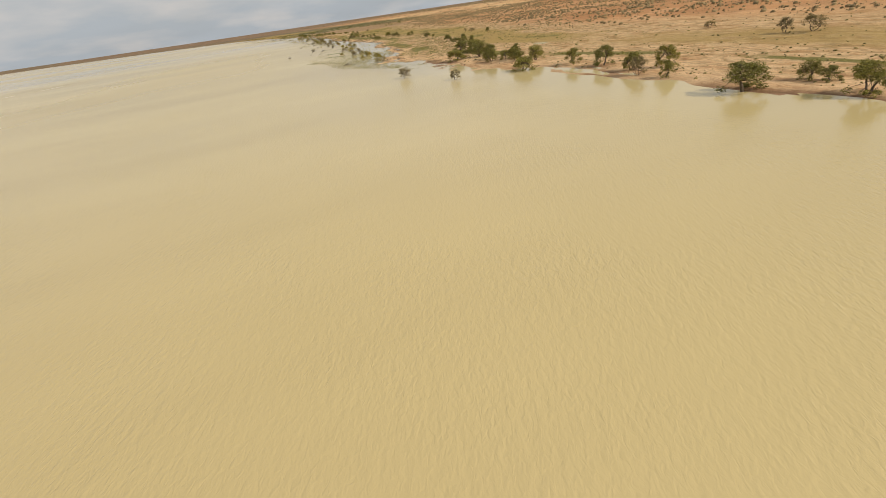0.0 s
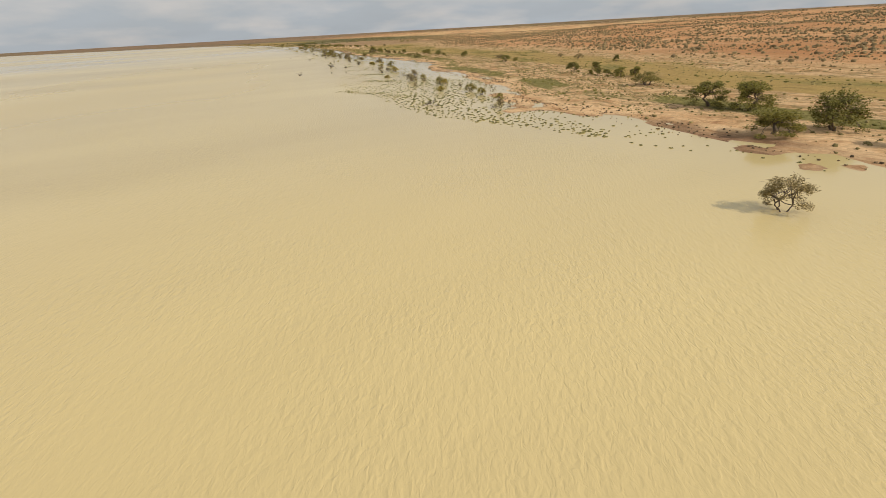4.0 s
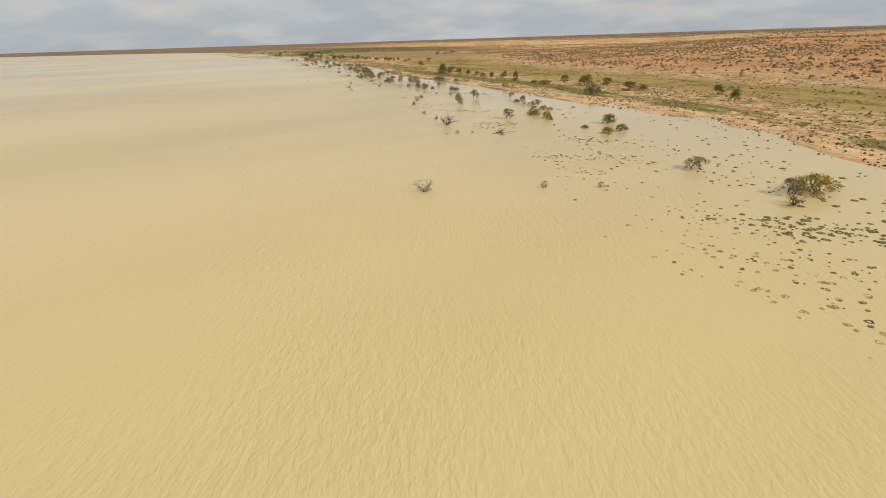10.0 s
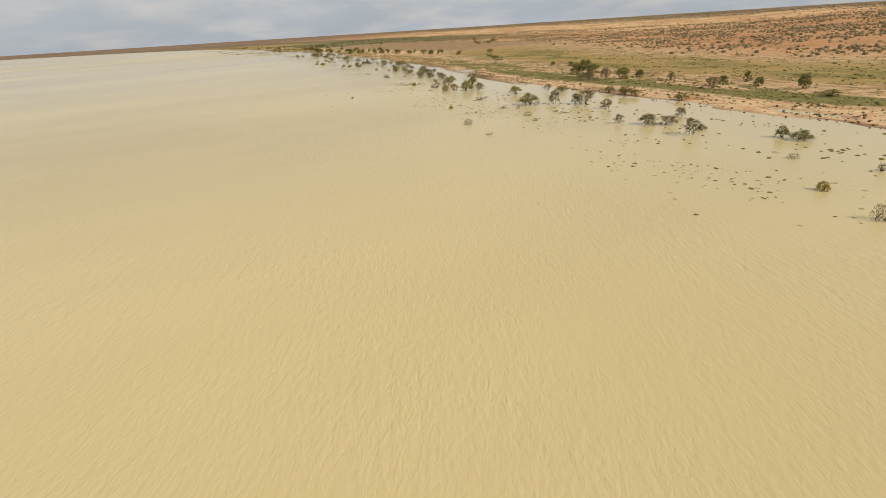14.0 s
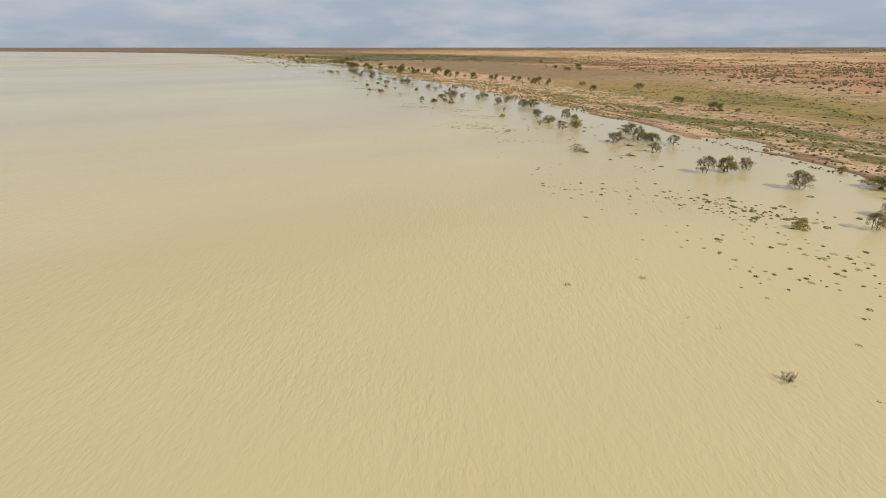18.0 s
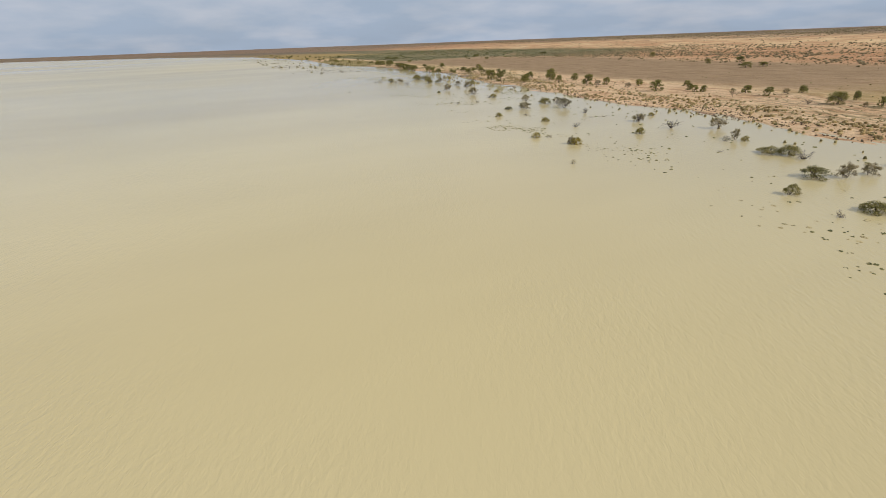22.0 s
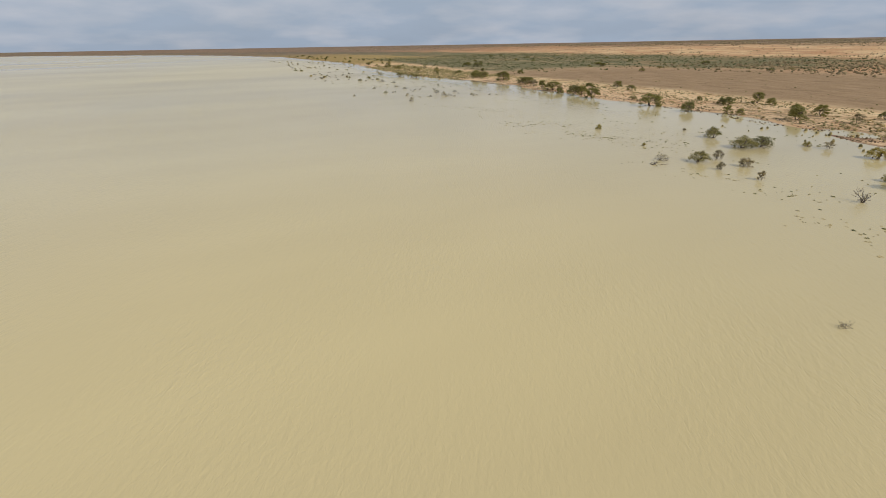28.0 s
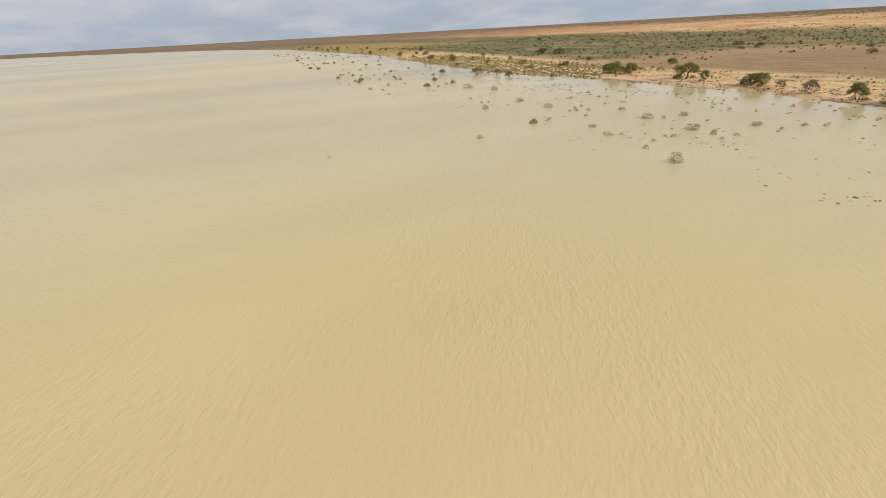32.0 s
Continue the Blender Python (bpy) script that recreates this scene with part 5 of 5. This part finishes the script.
bed(62.2, 1098.7, 68.8, 1083.4, 4.5, 65, 0.05)
bed(55.9, 1103.0, 57.5, 1096.5, 4.0, 16, 0.70)
bed(60.8, 1120.4, 70.5, 1106.5, 4.5, 38, 0.10)
bed(53.9, 1119.6, 58.7, 1110.3, 3.5, 40, 0.20)
bed(50.6, 1132.7, 52.9, 1129.5, 3.0, 8, 0.10)
bed(57.3, 1150.2, 63.3, 1140.0, 4.0, 24, 0.20)
bed(52.5, 1157.0, 71.9, 1142.0, 4.0, 40, 0.20)
bed(47.7, 1166.8, 60.7, 1154.7, 3.0, 18, 0.20)
bed(47.8, 1166.7, 49.3, 1161.8, 3.0, 14, 0.90)
bed(74.7, 1175.9, 84.5, 1169.4, 2.0, 12, 0.00)
bed(53.0, 1194.2, 58.1, 1189.0, 3.0, 18, 0.10)
bed(38.9, 1210.4, 56.8, 1197.3, 5.0, 22, 0.30)

bx, by, bfaint = (np.concatenate([b[i] for b in beds]) for i in range(3))
bkeep = bx < shore(by) - 1
bx, by, bfaint = bx[bkeep], by[bkeep], bfaint[bkeep]
wild = len(px)
px, py = np.concatenate([px, bx]), np.concatenate([py, by])
psize = 0.32 + 0.85 * RNG.uniform(0, 1, len(px)) ** 1.9
pdeep = -0.05 * step01((shore(py) - px), 22, 46) * RNG.uniform(0.1, 1.0, len(px)) ** 1.5
pturn = RNG.uniform(0, 6.283, len(px))
pout = (shore(py) - px)
psize = psize * np.where(py > 335, 0.84, 1.0) * np.where(pout < 12, 0.75, 1.0) * (1 - 0.35 * step01(pout, 24, 44))
MOUNDS = [mound(900 + i, i == 5) for i in range(6)]
MOUND_MESH = [m.mesh("samphire_mound", REED) for m in MOUNDS]
drowned = RNG.uniform(0, 1, len(px)) < np.where(py < 430, 0.3, 0.65) * step01(pout, 22, 52)
drowned[wild:] = bfaint
near = ~drowned & (py > 258) & (py < 330) & (px < shore(py) - 10)
near_ids = np.nonzero(near)[0][:290]
for i in near_ids:
    ob = new("samphire_mound", MOUND_MESH[i % 6])
    ob.matrix_world = Matrix.LocRotScale((px[i], py[i], pdeep[i]), Euler((0, 0, pturn[i])), (psize[i], psize[i], 0.80 + 0.65 * psize[i]))
    ring = i % 6 == 5
    tagged(ob, "open ring of dark green samphire standing in muddy water" if ring else "low mound of dark green samphire standing in muddy water", "water plant", "samphire mounds in the shallows")


def scatter(name, shapes, xs, ys, zs, sizes, talls, turns, mat, label, cat):
    """Many alike small plants joined into one mesh."""
    V, Q, T, off = [], [], [], 0
    prepared = []
    for s in shapes:
        v = np.array([tuple(p) for p in s.v])
        prepared.append((v, np.array([f for f in s.f if len(f) == 4], dtype=np.int64).reshape(-1, 4), np.array([f for f in s.f if len(f) == 3], dtype=np.int64).reshape(-1, 3)))
    order = np.arange(len(xs)) % len(shapes)
    for k, (v, q, t) in enumerate(prepared):
        ids = np.nonzero(order == k)[0]
        if not len(ids):
            continue
        c, s = np.cos(turns[ids])[:, None], np.sin(turns[ids])[:, None]
        w = sizes[ids][:, None]
        X = (v[None, :, 0] * c - v[None, :, 1] * s) * w + xs[ids][:, None]
        Y = (v[None, :, 0] * s + v[None, :, 1] * c) * w + ys[ids][:, None]
        Z = v[None, :, 2] * talls[ids][:, None] + zs[ids][:, None]
        V.append(np.stack([X, Y, Z], -1).reshape(-1, 3))
        step = (off + np.arange(len(ids)) * len(v))[:, None, None]
        Q.append((q[None] + step).reshape(-1, 4))
        T.append((t[None] + step).reshape(-1, 3))
        off += len(ids) * len(v)
    V, Q, T = np.concatenate(V), np.concatenate(Q), np.concatenate(T)
    me = bpy.data.meshes.new(name)
    me.vertices.add(len(V))
    me.vertices.foreach_set("co", V.astype(np.float32).ravel())
    loops = np.concatenate([Q.ravel(), T.ravel()]).astype(np.int32)
    me.loops.add(len(loops))
    me.loops.foreach_set("vertex_index", loops)
    me.polygons.add(len(Q) + len(T))
    starts = np.concatenate([np.arange(len(Q)) * 4, len(Q) * 4 + np.arange(len(T)) * 3]).astype(np.int32)
    totals = np.concatenate([np.full(len(Q), 4), np.full(len(T), 3)]).astype(np.int32)
    me.polygons.foreach_set("loop_start", starts)
    me.polygons.foreach_set("loop_total", totals)
    me.update()
    me.validate()
    me.materials.append(mat)
    return tagged(new(name, me), label, cat, kind="stuff")


rest = ~drowned
rest[near_ids] = False
scatter("samphire_field", MOUNDS, px[rest], py[rest], pdeep[rest], psize[rest], (0.80 + 0.65 * psize[rest]) * np.where(py[rest] > 335, 0.8, 1.0), pturn[rest], REED,
        "scattered low mounds of dark green samphire in muddy water", "water plants")


# ---- low scrub on the land ----
def cushion(seed, sides=6, rings=2, spikes=0):
    """A rounded shrublet one metre wide and one high with a ragged skin and a few twigs that stand out."""
    rng = random.Random(seed)
    s = Soup()
    verts, faces = [], []
    for k in range(rings + 1):
        a0 = rng.uniform(0, 1)
        u = k / (rings + 0.55)
        for j in range(sides):
            a = 2 * math.pi * (j + a0 + rng.uniform(-0.28, 0.28)) / sides
            r = 0.5 * math.cos(u * 1.45) ** 0.7 * rng.uniform(0.68, 1.22) * (0.86 if k == 0 else 1.0)
            verts.append((r * math.cos(a), r * math.sin(a), (-0.3 if k == 0 else math.sin(u * 1.5) * 0.92 * rng.uniform(0.78, 1.18))))
    for k in range(rings):
        for j in range(sides):
            q = (j + 1) % sides
            faces.append((k * sides + j, k * sides + q, (k + 1) * sides + q, (k + 1) * sides + j))
    verts.append((rng.gauss(0, 0.05), rng.gauss(0, 0.05), 0.95))
    faces += [(rings * sides + j, rings * sides + (j + 1) % sides, len(verts) - 1) for j in range(sides)]
    s.add(verts, faces)
    for k in range(spikes):
        a, e = rng.uniform(0, 6.283), rng.uniform(0.3, 1.4)
        d = Vector((math.cos(a) * math.cos(e), math.sin(a) * math.cos(e), math.sin(e)))
        side = d.orthogonal().normalized() * 0.07
        p = Vector((d.x * 0.34, d.y * 0.34, d.z * 0.66))
        s.add([p - side, p + side, Vector((d.x * 0.62, d.y * 0.62, d.z * 1.15))], [(0, 1, 2)])
    return s


SHRUBLETS = [cushion(1200 + i) for i in range(7)]
LUMPS = [cushion(1400 + i, 5, 1) for i in range(5)]
TUSSOCKS = [cushion(1300 + i, 8, 3, 9) for i in range(6)]
scatter("drowned_samphire", MOUNDS, px[drowned], py[drowned], np.full(int(drowned.sum()), -0.022), psize[drowned] * 1.3, np.full(int(drowned.sum()), 0.55), pturn[drowned], DROWNED,
        "faint muddy tips of drowned samphire at the water's surface", "water plants")


def sprinkle(n, s0, s1, y0, y1, seed, density):
    r = np.random.RandomState(seed)
    s, y = r.uniform(s0, s1, n), r.uniform(y0, y1, n)
    x = shore(y) + s
    k = r.uniform(0, 1, n) < density(x, y)
    x, y = x[k], y[k]
    return x, y, height(x, y), r.uniform(0, 1, len(x)), r.uniform(0, 6.283, len(x))


def depth_in(x, y):
    s = x - shore(y)
    back = 1.0 + 1.2 * step01(y, 620, 1000)
    return s, np.where(s > 40, 40 + (s - 40) / back, s)


def bank_density(x, y):
    s, sl = depth_in(x, y)
    n = fbm(x / 7, y / 10, 3, 61)
    return step01(s, 1, 8) * (1 - step01(sl, 90, 120)) * (0.12 + 0.88 * step01(n, 0.38, 0.58)) * (1 - 0.78 * step01(s, 34, 48)) * (1 - 0.7 * (1 - step01(y, 190, 260))) * (1 - 0.9 * step01(y, 860, 940) * step01(s, 26, 44)) * (1 - 0.75 * step01(y, 790, 850) * (1 - step01(y, 1020, 1080)) * step01(s, 14, 24))


x, y, z, u, a = sprinkle(120000, 1, 110, 10, 1400, 11, bank_density)
scatter("saltbush", SHRUBLETS, x, y, z, 0.22 + 0.76 * u ** 3.0, 0.10 + 0.27 * u ** 3.0, a, BANK, "low grey-green saltbush tufts on the sandy bank", "shrubs")


def ochre_density(x, y):
    s, sl = depth_in(x, y)
    n = fbm(x / 6, y / 8, 3, 71)
    along = step01(y, 740, 800) * (1 - step01(y, 1060, 1120)) + 0.06 * step01(y, 600, 660) * (1 - step01(y, 740, 800)) + 0.12 * step01(y, 1290, 1340)
    return along * step01(s, -20 * step01(y, 760, 860) - 3, -1) * (1 - step01(s + 8 * (n - 0.5), 15, 25)) * step01(n, 0.36, 0.62)


x, y, z, u, a = sprinkle(16000, -20, 36, 600, 1500, 12, ochre_density)
dry = x > shore(y) + 0.5
wet = ~dry & (a < 2.6)
scatter("ochre_tussocks", TUSSOCKS, x[dry], y[dry], z[dry], 0.38 + 0.80 * u[dry] ** 1.6, 0.22 + 0.34 * u[dry], a[dry], OCHRE, "ochre tussocks along the waterline", "tussocks")
scatter("flooded_tussocks", TUSSOCKS, x[wet], y[wet], z[wet], 0.30 + 0.55 * u[wet] ** 1.6, 0.22 + 0.40 * u[wet] + np.maximum(0, -z[wet]), a[wet], BANK, "grey-brown tussocks standing in shallow water", "tussocks")


def shore_density(x, y):
    s, sl = depth_in(x, y)
    return step01(y, 1292, 1318) * (1 - step01(y, 1480, 1580)) * step01(s, -5, 0) * (1 - step01(s, 32, 46)) * (0.25 + 0.75 * step01(fbm(x / 6, y / 9, 3, 73), 0.36, 0.56))


x, y, z, u, a = sprinkle(9000, -5, 46, 1285, 1580, 19, shore_density)
scatter("shore_scrub", SHRUBLETS, x, y, z, 0.5 + 1.1 * u ** 2, 0.28 + 0.5 * u ** 2 + np.maximum(0, -z), a, BANK, "dense grey-brown scrub on the low shore of the flats", "shrubs")


def dune_density(x, y):
    s, sl = depth_in(x, y)
    n = fbm(x / 18, y / 26, 4, 81)
    thin = 1 - 0.70 * step01(y, 820, 1000) * step01(s, 230, 330) * (1 - step01(s, 640, 800))
    return thin * step01(sl, 85, 130) * (0.16 + 0.84 * step01(n, 0.38, 0.58))


x, y, z, u, a = sprinkle(88000, 85, 420, 0, 1350, 13, dune_density)
scatter("dune_scrub", SHRUBLETS, x, y, z, 0.40 + 2.2 * u ** 3.6, 0.25 + 0.85 * u ** 3.6, a, SCRUB, "dark grey-green scrub dotted over orange dunes", "shrubs")
x, y, z, u, a = sprinkle(32000, 400, 1600, 0, 3600, 14, dune_density)
scatter("far_scrub", SHRUBLETS, x, y, z, 1.0 + 2.2 * u ** 2, 0.45 + 0.7 * u ** 2, a, SCRUB, "dark scrub dotted over far dunes", "shrubs")


x, y, z, u, a = sprinkle(26000, 640, 1500, 850, 2700, 18, lambda x, y: step01(x - shore(y) + 200 * (fbm(x / 90, y / 60, 3, 19) - 0.5), 640, 800) * step01(fbm(x / 40, y / 30, 3, 29), 0.34, 0.56))
scatter("ridge_scrub", SHRUBLETS, x, y, z, 1.4 + 2.8 * u ** 2, 0.5 + 0.8 * u ** 2, a, SCRUB, "dense dark scrub along the far ridge", "shrubs")


def grass_density(x, y):
    c = cover(x, y)
    return np.clip(np.maximum(c["green"], 0.9 * c["plain"]), 0, 1) * step01(fbm(x / 3, y / 8, 3, 95), 0.40, 0.60)


x, y, z, u, a = sprinkle(34000, 6, 110, 90, 950, 16, grass_density)
scatter("green_herbs", SHRUBLETS, x, y, z, 0.5 + 0.9 * u ** 2, 0.12 + 0.25 * u ** 2, a, GREENERY, "low green herbs in broken strips behind the beach", "herbs")
x, y, z, u, a = sprinkle(34000, 40, 440, 900, 1900, 17, grass_density)
scatter("plain_scrub", SHRUBLETS, x, y, z, 0.7 + 1.5 * u ** 2.4, 0.35 + 0.65 * u ** 2.4, a, HEATH, "dark green scrub over the flat plain", "shrubs")


def drift_density(x, y):
    s, sl = depth_in(x, y)
    return (0.15 + 0.85 * step01(fbm(x / 4, y / 9, 3, 77), 0.40, 0.60)) * step01(y, 150, 240)


x, y, z, u, a = sprinkle(13000, -3.5, 6, 20, 1500, 15, drift_density)
scatter("drift_line", LUMPS, x, y, z, 0.20 + 0.50 * u ** 2, 0.09 + 0.18 * u ** 2 + np.maximum(0, -z), a, DRIFT, "dark line of drifted twigs and dead scrub along the waterline", "driftwood")
